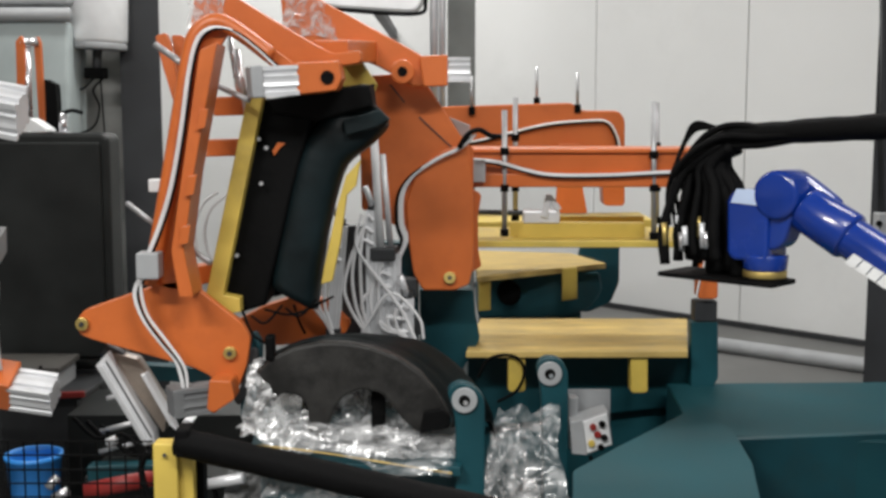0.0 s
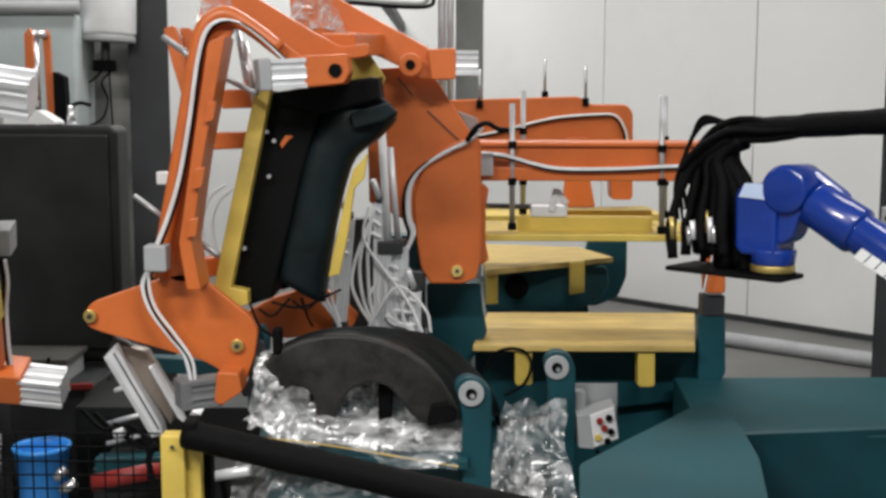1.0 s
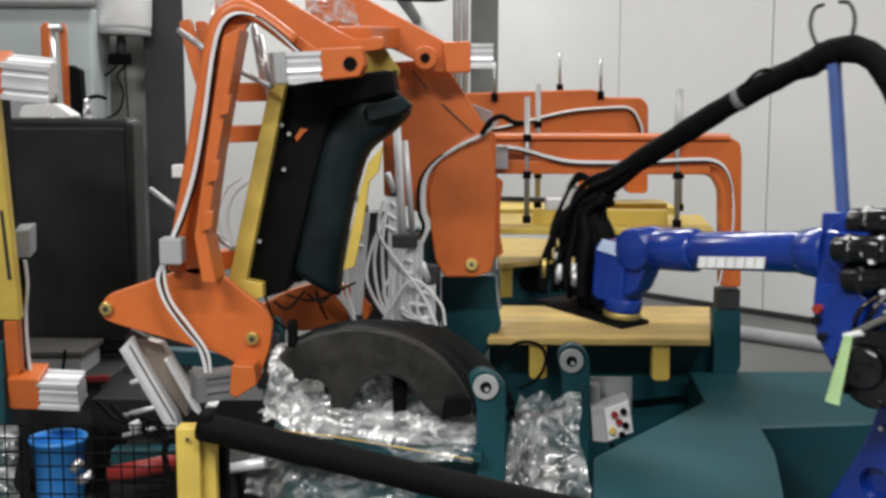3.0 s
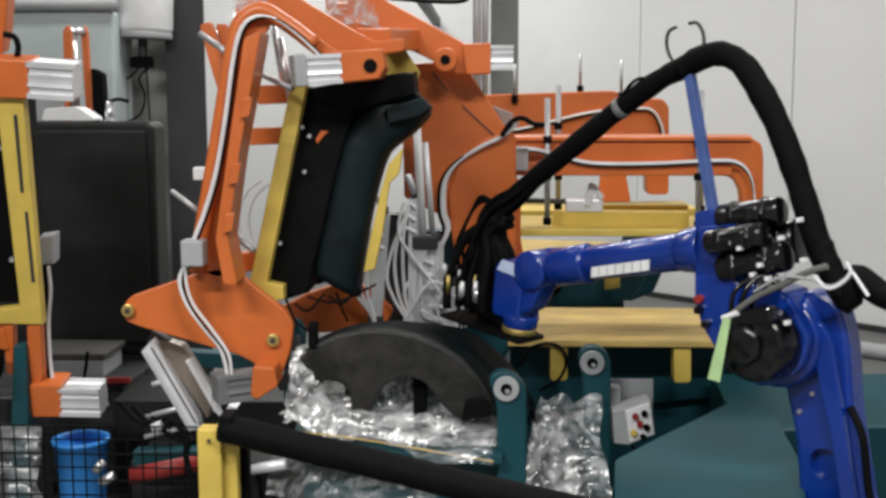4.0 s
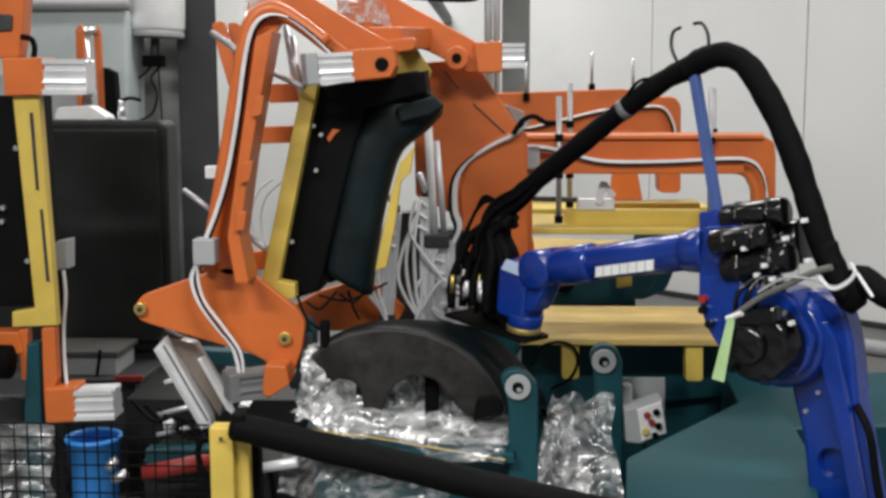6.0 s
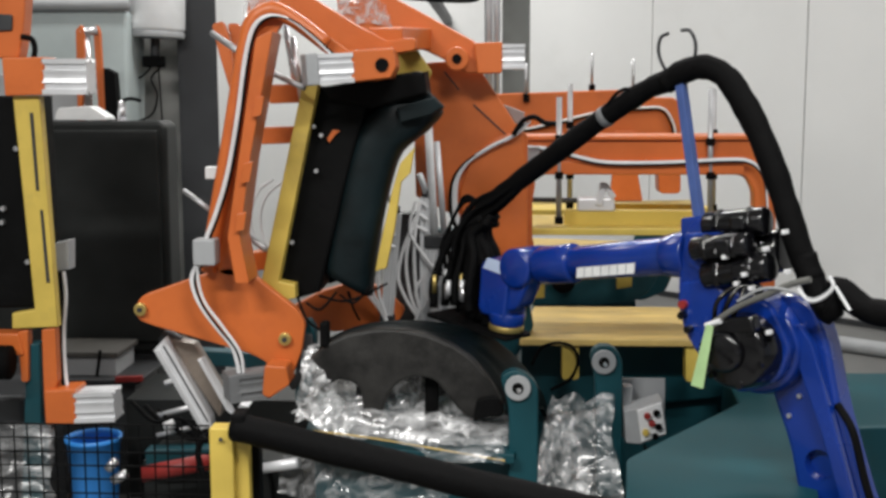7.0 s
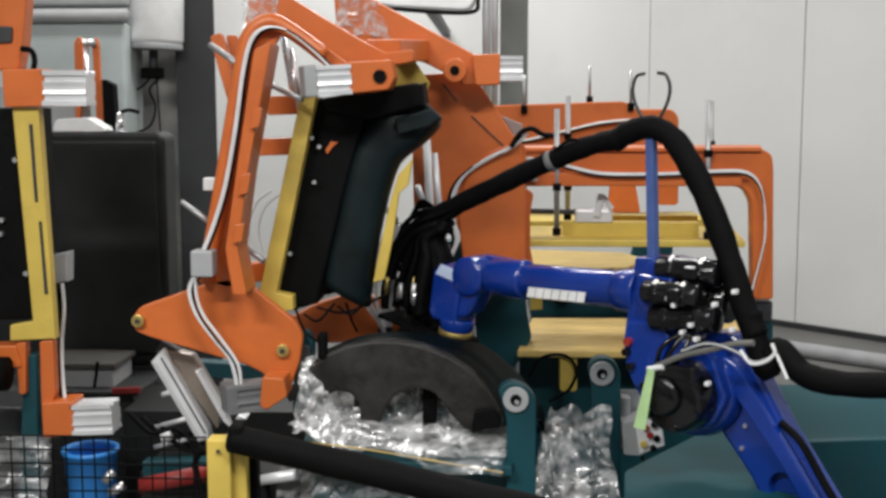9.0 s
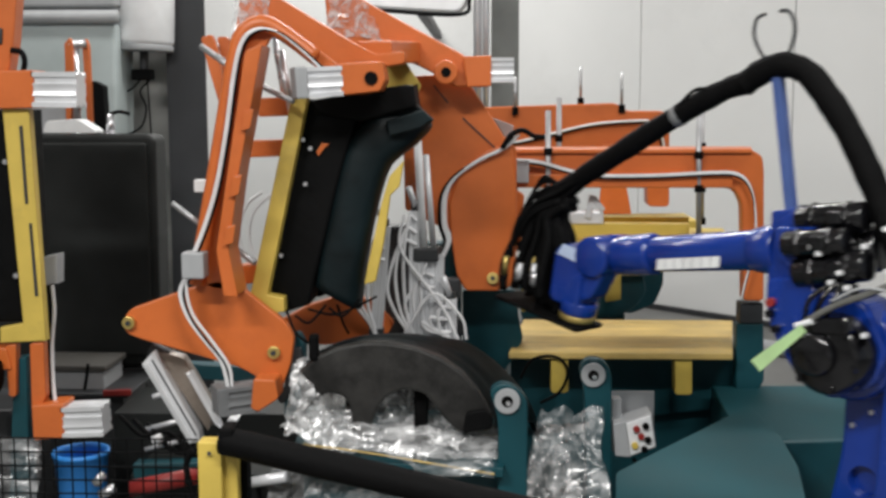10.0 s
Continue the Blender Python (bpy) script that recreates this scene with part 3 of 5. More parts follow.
part("lid_rib", hose([(-1.061, 4.17, 1.355), (-1.041, 4.17, 1.49), (-0.983, 4.17, 1.778), (-0.908, 4.17, 2.161), (-0.873, 4.17, 2.264), (-0.801, 4.17, 2.303), (-0.712, 4.17, 2.256), (-0.613, 4.17, 2.181)], 0.03, 10), ORANGE, first, "", True)
part("lid_flange", plate([(-0.84, 2.198), (-0.78, 2.222), (-0.871, 1.78), (-0.915, 1.496), (-0.886, 1.332), (-0.935, 1.332), (-0.959, 1.496), (-0.901, 1.841)], 4.04, 4.21, 0.006, 0.01), ORANGE, first)
# Raised orange blocks added in place of small recesses in the flange.
for outline in ([(-0.843, 1.989), (-0.812, 1.997), (-0.825, 1.93), (-0.857, 1.922)], [(-0.889, 1.761), (-0.857, 1.769), (-0.871, 1.698), (-0.903, 1.69)], [(-0.917, 1.583), (-0.885, 1.591), (-0.895, 1.527), (-0.927, 1.519)]):
    part("recess_block", plate(outline, 4.02, 4.045, 0.004, 0.004), ORANGE, first)
part("lid_top_arm", plate([(-0.925, 2.268), (-0.9, 2.41), (-0.85, 2.435), (-0.772, 2.41), (-0.496, 2.244), (-0.403, 2.196), (-0.299, 2.207), (-0.3, 2.162), (-0.383, 2.149), (-0.388, 2.063), (-0.447, 2.05), (-0.538, 2.05), (-0.545, 2.129), (-0.652, 2.203), (-0.744, 2.278), (-0.816, 2.309)], 4.27, 4.38, 0.007, 0.015), ORANGE, first)
part("end_block", plate([(-0.526, 2.156), (-0.369, 2.164), (-0.358, 2.1), (-0.378, 2.06), (-0.524, 2.044)], 4.12, 4.3, 0.006, 0.008), ORANGE, first)
# Black disc on the face stands in for the shade inside the bore.
part("bore_shade", rod((-0.409, 4.12, 2.105), (-0.408, 4.112, 2.105), 0.024, None, 20), BLACK, first)
part("lid_rib", plate([(-0.666, 2.486), (-0.557, 2.467), (-0.091, 2.215), (-0.052, 2.164), (-0.056, 2.089), (-0.127, 2.085), (-0.197, 2.131), (-0.291, 2.178), (-0.525, 2.252), (-0.653, 2.302)], 4.8, 4.92, 0.007, 0.015), ORANGE, first)
part("cross_beam", beam((-0.413, 4.3, 2.203), (-0.335, 4.82, 2.227), 0.13, 0.085, 0.006), ORANGE, first)
part("pivot_boss", rod((-0.167, 4.8, 2.146), (-0.165, 4.74, 2.144), 0.048, None, 28, None, 0.005), ORANGE, first)
part("pivot_pin", rod((-0.165, 4.74, 2.144), (-0.165, 4.735, 2.144), 0.02, None, 16), BLACK, first)
part("end_block", plate([(-0.097, 2.208), (0.019, 2.212), (0.019, 2.088), (-0.079, 2.084)], 4.76, 4.9, 0.006, 0.008), ORANGE, first)
part("clamp_cylinder", profile_tube((-0.682, 4.1, 2.087), (-0.526, 4.16, 2.096), 0.1, 0.105), ALU, first, "ribbed aluminium clamp cylinder")
part("end_cap", beam((-0.684, 4.1, 2.087), (-0.642, 4.115, 2.09), 0.108, 0.112, 0.006), GREY, first, "dark grey cylinder end cap")
part("end_cap", beam((-0.988, 4.08, 0.94), (-0.95, 4.1, 0.942), 0.106, 0.106, 0.006), DULL, first, "dark grey cylinder end cap")
part("clamp_cylinder", profile_tube((0.019, 4.82, 2.153), (0.112, 4.82, 2.153), 0.1, 0.1), ALU, first, "ribbed aluminium clamp cylinder")
part("clamp_cylinder", profile_tube((-0.984, 4.08, 0.94), (-0.847, 4.14, 0.946), 0.1, 0.1), DULL, first, "ribbed dull grey clamp cylinder")
part("crossbar", plate([(-0.887, 2.04), (-0.769, 2.044), (-0.77, 1.97), (-0.889, 1.966)], 4.5, 4.56, 0.005, 0.01), ORANGE, first)
part("crossbar", plate([(-0.917, 1.876), (-0.781, 1.879), (-0.783, 1.813), (-0.928, 1.808)], 4.5, 4.56, 0.005, 0.01), ORANGE, first)
part("crossbar", plate([(-0.998, 1.385), (-0.889, 1.401), (-0.88, 1.33), (-0.989, 1.313)], 4.4, 4.5, 0.005, 0.01), ORANGE, first)
for a, b, r in (((-0.855, 4.3, 2.091), (-0.698, 4.18, 2.025), 0.011), ((-0.987, 4.3, 1.508), (-0.855, 4.2, 1.432), 0.011), ((-1.182, 4.3, 1.644), (-1.064, 4.25, 1.569), 0.01), ((-1.153, 4.7, 2.248), (-1.006, 4.5, 2.169), 0.013)):
    part("adjusting_screw", rod(a, b, r), STEEL, first, "", True)
part("guide_rod", rod((-0.796, 4.5, 2.221), (-0.753, 4.5, 1.946), 0.014), CHROME, first, "", True)
part("guide_rod", rod((-0.832, 4.55, 2.284), (-0.787, 4.55, 2), 0.012), CHROME, first, "", True)
clevis = part("clevis", plate([(-1.201, 2.296), (-1.153, 2.31), (-1.136, 2.259), (-1.1, 2.001), (-1.124, 1.996), (-1.171, 2.165)], 4.88, 4.92, 0.004, 0.015), ORANGE, first)
part("clevis", plate([(-1.151, 2.304), (-1.103, 2.304), (-1.095, 2.261), (-1.101, 2.024), (-1.126, 2.001), (-1.144, 2.191)], 4.96, 5.0, 0.004, 0.015), ORANGE, first)
part("guide_rod", rod((-1.154, 4.94, 2.27), (-1.12, 4.94, 1.953), 0.016), CHROME, first, "", True)
part("edge_strip", plate([(-0.716, 2.05), (-0.66, 2.038), (-0.823, 1.302), (-0.761, 1.289), (-0.76, 1.238), (-0.91, 1.209)], 4.27, 4.34, 0.004), YELLOW, first, "yellow painted lid edge")
part("edge_strip", plate([(-0.311, 1.804), (-0.329, 1.704), (-0.364, 1.669), (-0.391, 1.488), (-0.423, 1.341), (-0.466, 1.328), (-0.452, 1.402), (-0.398, 1.639), (-0.367, 1.742)], 4.36, 4.4, 0.004), YELLOW, first, "yellow painted lid edge")
part("edge_strip", plate([(-0.427, 2.172), (-0.331, 2.187), (-0.267, 2.092), (-0.298, 2.012), (-0.355, 2.035), (-0.424, 2.092)], 4.74, 4.8, 0.004, 0.01), YELLOW, first)
part("lining", plate([(-0.678, 2.009), (-0.273, 2.093), (-0.289, 1.948), (-0.414, 1.704), (-0.481, 1.51), (-0.516, 1.293), (-0.68, 1.238), (-0.791, 1.271)], 4.6, 4.68, 0.01), CAVITY, first, "black mould lining")
part("lining", plate([(-0.703, 2.038), (-0.601, 2.026), (-0.475, 2), (-0.508, 1.895), (-0.564, 1.704), (-0.679, 1.249), (-0.766, 1.223), (-0.853, 1.214)], 4.345, 4.6, 0.012), CAVITY, first)
part("lining", plate([(-0.664, 2.029), (-0.3, 2.087), (-0.271, 2.083), (-0.259, 2), (-0.469, 1.949), (-0.636, 1.98)], 4.32, 4.6, 0.012), CAVITY, first)


def seat_core():
    """The bulging mould core: cross-sections swept down the lid."""
    rows = [(-0.397, 4.45, 2.039), (-0.317, 4.4, 1.988), (-0.365, 4.36, 1.912), (-0.443, 4.36, 1.831), (-0.489, 4.36, 1.704), (-0.524, 4.36, 1.553), (-0.551, 4.36, 1.423), (-0.575, 4.36, 1.275)]
    half = [0.05, 0.11, 0.1, 0.08, 0.08, 0.08, 0.085, 0.09]
    way = spline(rows, 5)
    b = bmesh.new()
    rings = []
    for i, p in enumerate(way):
        w = float(np.interp(i / 5, range(len(half)), half))
        ring = []
        for j in range(17):
            a = math.pi * j / 16
            c = math.copysign(abs(math.cos(a)) ** 0.55, math.cos(a))
            ring.append(b.verts.new((p.x - w * c, p.y - 0.13 * math.sin(a) ** 0.7 + 0.1 + 0.004 * noise.noise(p * 7 + Vector((j, 0, 0))), p.z + 0.05 * c)))
        rings.append(ring)
    for q, w in zip(rings, rings[1:]):
        for j in range(16):
            b.faces.new((q[j], q[j + 1], w[j + 1], w[j]))
    b.faces.new(rings[0])
    b.faces.new(rings[-1][::-1])
    return b


part("core", seat_core(), MOULD, first, "dark bulging mould core", True)
part("core_facet", plate([(-0.372, 1.955), (-0.234, 1.992), (-0.197, 1.957), (-0.243, 1.926), (-0.36, 1.896)], 4.29, 4.34, 0.006), MOULD, first)
part("core_wing", plate([(-0.393, 2), (-0.276, 2.026), (-0.201, 1.954), (-0.219, 1.932), (-0.309, 1.894), (-0.395, 1.847)], 4.36, 4.5, 0.012, 0.01), MOULD, first)
for p in ((-0.685, 4.32, 1.883), (-0.679, 4.32, 1.717), (-0.776, 4.32, 1.446), (-0.658, 4.32, 1.85)):
    part("bolt", rod(p, Vector(p) - Vector((0, 0.015, 0)), 0.008, None, 8), CHROME, first)
for dx, m, r in ((0, HOSE, 0.0048), (0.0095, BLACK, 0.0048), (-0.0075, HOSE, 0.003)):
    way = [Vector(p) + Vector((dx, 0, -dx * 0.4)) for p in [(-0.583, 4.1, 2.142), (-0.661, 4.1, 2.213), (-0.739, 4.1, 2.267), (-0.808, 4.1, 2.275), (-0.859, 4.1, 2.232), (-0.891, 4.1, 2.119), (-0.923, 4.1, 1.921), (-0.964, 4.1, 1.721), (-1.009, 4.1, 1.58), (-1.052, 4.1, 1.478)]]
    part("cable", hose(way, r), m, first)
    way = [Vector(p) + Vector((dx, 0, -dx * 0.4)) for p in [(-1.059, 4.1, 1.407), (-1.092, 4.1, 1.376), (-1.106, 4.1, 1.325), (-1.08, 4.1, 1.242), (-1.019, 4.1, 1.153), (-0.966, 4.1, 1.086), (-0.947, 4.1, 1.028), (-0.94, 4.1, 0.981)]]
    part("cable", hose(way, r), m, first)
part("cable", hose([(-1.046, 4.1, 1.407), (-1.079, 4.1, 1.386), (-1.085, 4.1, 1.335), (-1.063, 4.1, 1.252), (-0.997, 4.1, 1.157), (-0.938, 4.1, 1.065), (-0.928, 4.1, 0.981)], 0.006), HOSE, first)
part("junction_box", block(-1.092, -1.011, 4.06, 4.14, 1.392, 1.486, 0.006), GREY, first, "grey plastic junction box")
part("bracket", block(-1.125, -1.065, 4.4, 4.45, 1.679, 1.727, 0.004), WHITE, first)

for way in ([(-0.724, 4.3, 1.216), (-0.668, 4.28, 1.194), (-0.606, 4.3, 1.259)], [(-0.756, 4.3, 1.233), (-0.715, 4.25, 1.161), (-0.665, 4.2, 1.136), (-0.628, 4.12, 1.14)], [(-0.601, 4.34, 1.241), (-0.548, 4.34, 1.209), (-0.484, 4.36, 1.271)], [(-0.681, 4.34, 1.235), (-0.569, 4.34, 1.217), (-0.423, 4.4, 1.275)], [(-0.571, 4.36, 1.249), (-0.556, 4.4, 1.175), (-0.54, 4.45, 1.121)]):
    part("cord", hose(way, 0.005), BLACK, first)

# lifting cylinder
lift = thing("lifting_cylinder", "large aluminium pneumatic lifting cylinder leaning under the lid", "cylinder", (-1.071, 4.3, 0.688))
part("rail", plate([(-1.316, 1.028), (-1.272, 1.077), (-1.262, 1.062), (-1.105, 0.765), (-1.1, 0.727), (-1.141, 0.716)], 4.28, 4.36, 0.006), ALU, lift, "bright extruded aluminium rail")
part("rail_rib", plate([(-1.296, 1.03), (-1.286, 1.036), (-1.12, 0.738), (-1.13, 0.734)], 4.266, 4.284, 0.003), ALU, lift)
# Dark strip on the rail's face in place of a shaded groove.
part("rail_groove_shade", plate([(-1.277, 1.046), (-1.272, 1.049), (-1.108, 0.752), (-1.113, 0.748)], 4.276, 4.284, 0.001), DARKSTEEL, lift)
part("barrel", plate([(-1.281, 1.071), (-1.171, 1.045), (-1.058, 0.848), (-1.078, 0.753)], 4.33, 4.4, 0.012, 0.01), mat("oiled_steel", (0.3, 0.25, 0.21), 0.3, 0.5, 0.15, 9, 0.05, 60, (0.14, 0.1, 0.08), 0.5), lift, "oily brown cylinder barrel", True)
part("rail", plate([(-1.152, 0.988), (-1.135, 0.994), (-1.039, 0.815), (-1.022, 0.772), (-1.046, 0.79)], 4.3, 4.36, 0.005), ALU, lift, "bright extruded aluminium rail")
part("fork", plate([(-1.049, 0.71), (-0.981, 0.826), (-0.948, 0.817), (-0.994, 0.732), (-1.01, 0.688)], 4.26, 4.34, 0.004), ALU, lift)
part("foot", block(-1.082, -0.995, 4.26, 4.36, 0, 0.699), DARKSTEEL, lift)
part("cap", rod((-1.3, 4.36, 1.077), (-1.236, 4.36, 1.042), 0.03), DARKSTEEL, lift)


# ---- first station: seat form and base ----
def seat_form():
    """An arched dark shell drawn between its front and back edges, hollow underneath."""
    front = [(-0.628, 1.111), (-0.544, 1.153), (-0.441, 1.168), (-0.359, 1.168), (-0.256, 1.147), (-0.163, 1.109), (-0.081, 1.052), (-0.019, 0.982), (0.029, 0.887), (0.033, 0.84)]
    back = [(-0.66, 1.047), (-0.547, 1.093), (-0.434, 1.12), (-0.322, 1.127), (-0.188, 1.116), (-0.076, 1.093), (0.025, 1.027), (0.115, 0.94), (0.176, 0.848), (0.19, 0.767)]
    lines = [spline([(x, y, z - 0.017) for x, z in edge], 5) for edge, y in ((front, 4.15), (back, 4.5))]
    b = bmesh.new()
    m = 15
    grid = []
    for f, k in zip(*lines):
        row = []
        for j in range(m):
            v = j / (m - 1)
            q = f.lerp(k, v)
            groove = 0.012 * math.exp(-((v - 0.3) / 0.06) ** 2)
            row.append(b.verts.new(q + Vector((0, 0, 0.012 * math.sin(math.pi * v) - groove + 0.004 * noise.noise(q * 7)))))
        q = row[-1].co
        row += [b.verts.new(q + Vector((0.02, 0.05, -0.05))), b.verts.new(q + Vector((0.03, 0.09, -0.16)))]
        grid.append(row)
    for q, w in zip(grid, grid[1:]):
        for j in range(len(q) - 1):
            b.faces.new((q[j], q[j + 1], w[j + 1], w[j]))
    bmesh.ops.solidify(b, geom=b.faces[:], thickness=-0.03)
    return b


form = part("form", seat_form(), MOULD, first, "dark resin seat form", True)
part("form_web", plate([(-0.685, 1.035), (-0.62, 1.098), (-0.542, 1.135), (-0.439, 1.154), (-0.357, 1.154), (-0.255, 1.135), (-0.162, 1.098), (-0.085, 1.044), (-0.026, 0.976), (0.022, 0.888), (0.023, 0.845), (-0.039, 0.835), (-0.091, 0.818), (-0.143, 0.86), (-0.194, 0.93), (-0.225, 0.966), (-0.297, 0.981), (-0.359, 0.955), (-0.401, 0.902), (-0.423, 0.818), (-0.489, 0.811), (-0.494, 0.913), (-0.524, 0.955), (-0.586, 0.966), (-0.618, 0.93), (-0.652, 0.977)], 4.11, 4.17, 0.016, 0.02), SCUFFED, first, "black scuffed front skirt of the form")
part("skirt_foot", plate([(-0.07, 0.9), (0.0, 0.912), (0.03, 0.88), (0.022, 0.84), (-0.039, 0.83), (-0.086, 0.815)], 4.09, 4.15, 0.014, 0.015), CAVITY, first)
for p, q in (((-0.24, 4.2, 0.957), (-0.241, 4.2, 0.74)), ((-0.508, 4.3, 0.932), (-0.511, 4.3, 0.744)), ((-0.666, 4.25, 1.053), (-0.669, 4.25, 0.922))):
    part("support_leg", beam(q, p, 0.052, 0.05, 0.006, None, (0, 1, 0)), BLACK, first)
part("latch", block(-0.645, -0.612, 4.1, 4.16, 1.086, 1.178, 0.008), BLACK, first)
part("tray", plate([(-0.723, 4.08), (0.063, 4), (0.186, 4.85), (-0.765, 4.85)], 0.717 - 0.03, 0.723, 0.004, axis="z"), TEAL, first)
part("tray_edge", hose([(-0.72, 4.04, 0.797), (-0.455, 4.03, 0.77), (-0.17, 4.02, 0.727), (0.032, 4, 0.7)], 0.0035), BOARD, first, "pale yellow tray edge")
part("bed", block(-0.686, 0.097, 4.2, 4.85, 0, 0.717 - 0.03), TEAL, first)


def washered_post(parent, outline, y0, y1, centre, r):
    p = part("post", plate(outline, y0, y1, 0.006, 0.04), TEAL, parent)
    c = Vector(centre)
    w = part("washer", rod(c, c - Vector((0, 0.014, 0)), r, None, 32, None, 0.003), GREY, p, "worn grey steel washer")
    # The washer's dark hole is a black disc painted for its inner shade.
    part("bore_shade", rod(c - Vector((0, 0.014, 0)), c - Vector((0, 0.016, 0)), r * 0.45, None, 20), BLACK, p)
    part("bolt", rod(c - Vector((-0.004, 0.016, 0.006)), c - Vector((-0.004, 0.024, 0.006)), r * 0.2, None, 8), CHROME, p)
    return w


washered_post(first, [(0.012, 0.994), (0.057, 1.023), (0.109, 1.006), (0.15, 0.963), (0.153, 0.424), (0.045, 0.424), (0.045, 0.89)], 4.05, 4.11, (0.077, 4.05, 0.957), 0.046)
washered_post(first, [(0.369, 0.974), (0.4, 1.015), (0.463, 1.011), (0.499, 0.96), (0.507, 0.392), (0.406, 0.392), (0.392, 0.882)], 4.5, 4.56, (0.425, 4.5, 0.949), 0.048)


def film_sheet(corners, seed, nx=64, nz=48, amp=0.05):
    """A sheet of clear film pulled between four corners and crumpled into sharp folds."""
    a, bb, c, d = (Vector(p) for p in corners)
    b = bmesh.new()
    grid = []
    for j in range(nz + 1):
        line = []
        for i in range(nx + 1):
            u, v = i / nx, j / nz
            p = (a * (1 - u) + bb * u) * (1 - v) + (d * (1 - u) + c * u) * v
            q = Vector((p.x * 3.4, p.z * 3.4 + p.y, seed))
            q += 0.35 * noise.noise_vector(q * 1.7)
            f = sum(abs(noise.noise(q * 2.1 ** k + Vector((seed, k, 0)))) / 2.0 ** k for k in range(4)) - 0.5
            g = noise.noise(q * 2.3 + Vector((9, seed, 4)))
            edge = 0.035 * noise.noise((u * 4, seed, v * 4))
            line.append(b.verts.new(p + Vector((g * amp * 0.6 + edge * 0.5, -f * amp * 1.7, g * amp * 0.5 + edge))))
        grid.append(line)
    for q, w in zip(grid, grid[1:]):
        for i in range(nx):
            b.faces.new((q[i], q[i + 1], w[i + 1], w[i]))
    return b


for corners, seed, amp in ((((-0.735, 4.1, 0.791), (0.043, 4.06, 0.708), (0.037, 4.6, 0.857), (-0.782, 4.55, 0.963)), 1.3, 0.07), (((-0.744, 4.12, 0.807), (-0.461, 4.08, 0.755), (-0.541, 4.25, 0.944), (-0.712, 4.22, 1.059)), 4.7, 0.05),
                           (((-0.463, 4.1, 0.77), (0.053, 4.05, 0.69), (0.034, 4.25, 0.824), (-0.396, 4.3, 0.91)), 8.2, 0.06),
                           (((-0.722, 4.05, 0.817), (-0.537, 4.04, 0.788), (-0.601, 4.08, 0.953), (-0.703, 4.12, 1.082)), 11.9, 0.03), (((-0.453, 4.2, 0.762), (-0.093, 4.2, 0.718), (-0.126, 4.28, 0.937), (-0.42, 4.28, 0.976)), 14.2, 0.06)):
    sheet = part("plastic_film", film_sheet(corners, seed, 64, 48, amp), FILM, None, "", True)
    tagged(sheet, "crumpled clear plastic film under the seat form", "plastic film", "plastic films")
for corners, seed, amp in ((((0.121, 4.1, 0.47), (0.483, 4.1, 0.47), (0.449, 4.45, 0.815), (0.225, 4.45, 0.826)), 2.1, 0.05), (((0.137, 4.08, 0.542), (0.341, 4.05, 0.51), (0.33, 4.35, 0.763), (0.166, 4.35, 0.74)), 6.4, 0.045)):
    sheet = part("plastic_film", film_sheet(corners, seed, 48, 56, amp), FILM_THIN, None, "", True)
    tagged(sheet, "crumpled clear plastic film hanging over the teal frame", "plastic film", "plastic films")
sheet = part("plastic_film", film_sheet(((-0.764, 4.030, 0.839), (0.029, 3.990, 0.684), (0.029, 4.100, 0.797), (-0.592, 4.140, 0.880)), 21.4, 72, 24, 0.035), FILM_THIN, None, "", True)
tagged(sheet, "crumpled clear plastic film draped over the tray edge", "plastic film", "plastic films")
sheet = part("plastic_film", film_sheet(((-0.83, 4.17, 0.499), (-0.178, 4.17, 0.433), (-0.199, 4.18, 0.616), (-0.789, 4.18, 0.698)), 17.3, 64, 32, 0.05), FILM_THIN, None, "", True)
tagged(sheet, "crumpled clear plastic film hanging down the teal base", "plastic film", "plastic films")
for corners, seed in ((((-0.933, 4.26, 2.261), (-0.804, 4.26, 2.314), (-0.785, 4.26, 2.427), (-0.912, 4.26, 2.427)), 3.3), (((-0.655, 4.78, 2.293), (-0.424, 4.78, 2.271), (-0.48, 4.78, 2.411), (-0.64, 4.78, 2.479)), 5.5)):
    sheet = part("plastic_film", film_sheet(corners, seed, 24, 24, 0.012), FILM, None, "", True)
    tagged(sheet, "clear protective film taped over the orange lid arm", "plastic film", "plastic films")

# switch box on its bracket
switch = thing("switch_box", "grey steel switch box with red and yellow buttons", "switch box", (0.592, 4.5, 0.627))
part("bracket", plate([(0.5, 0.852), (0.685, 0.852), (0.687, 0.715), (0.502, 0.715)], 4.62, 4.63, 0.001), GREY, switch)
part("bracket_stem", block(0.51, 0.547, 4.56, 4.64, 0.62, 0.834), GREY, switch)
part("case", plate([(0.506, 0.753), (0.559, 0.766), (0.657, 0.799), (0.677, 0.661), (0.575, 0.619), (0.516, 0.624)], 4.48, 4.6, 0.004, 0.006), GREY, switch)
part("face", plate([(0.556, 0.76), (0.651, 0.794), (0.671, 0.668), (0.576, 0.631)], 4.465, 4.478, 0.002), WHITE, switch, "pale button panel")
for p, m in (((0.595, 4.45, 0.741), RED), ((0.59, 4.45, 0.674), YELLOW), ((0.631, 4.45, 0.753), BLACK), ((0.641, 4.45, 0.697), BLACK), ((0.614, 4.45, 0.711), RED), ((0.628, 4.45, 0.658), BLACK)):
    part("button", rod(Vector(p) + Vector((0, 0.015, 0)), p, 0.0135, None, 16, None, 0.002), m, switch)
part("cable", hose([(0.59, 4.5, 0.608), (0.618, 4.5, 0.557), (0.615, 4.5, 0.496), (0.575, 4.5, 0.439), (0.539, 4.5, 0.368)], 0.008), BLACK, switch)

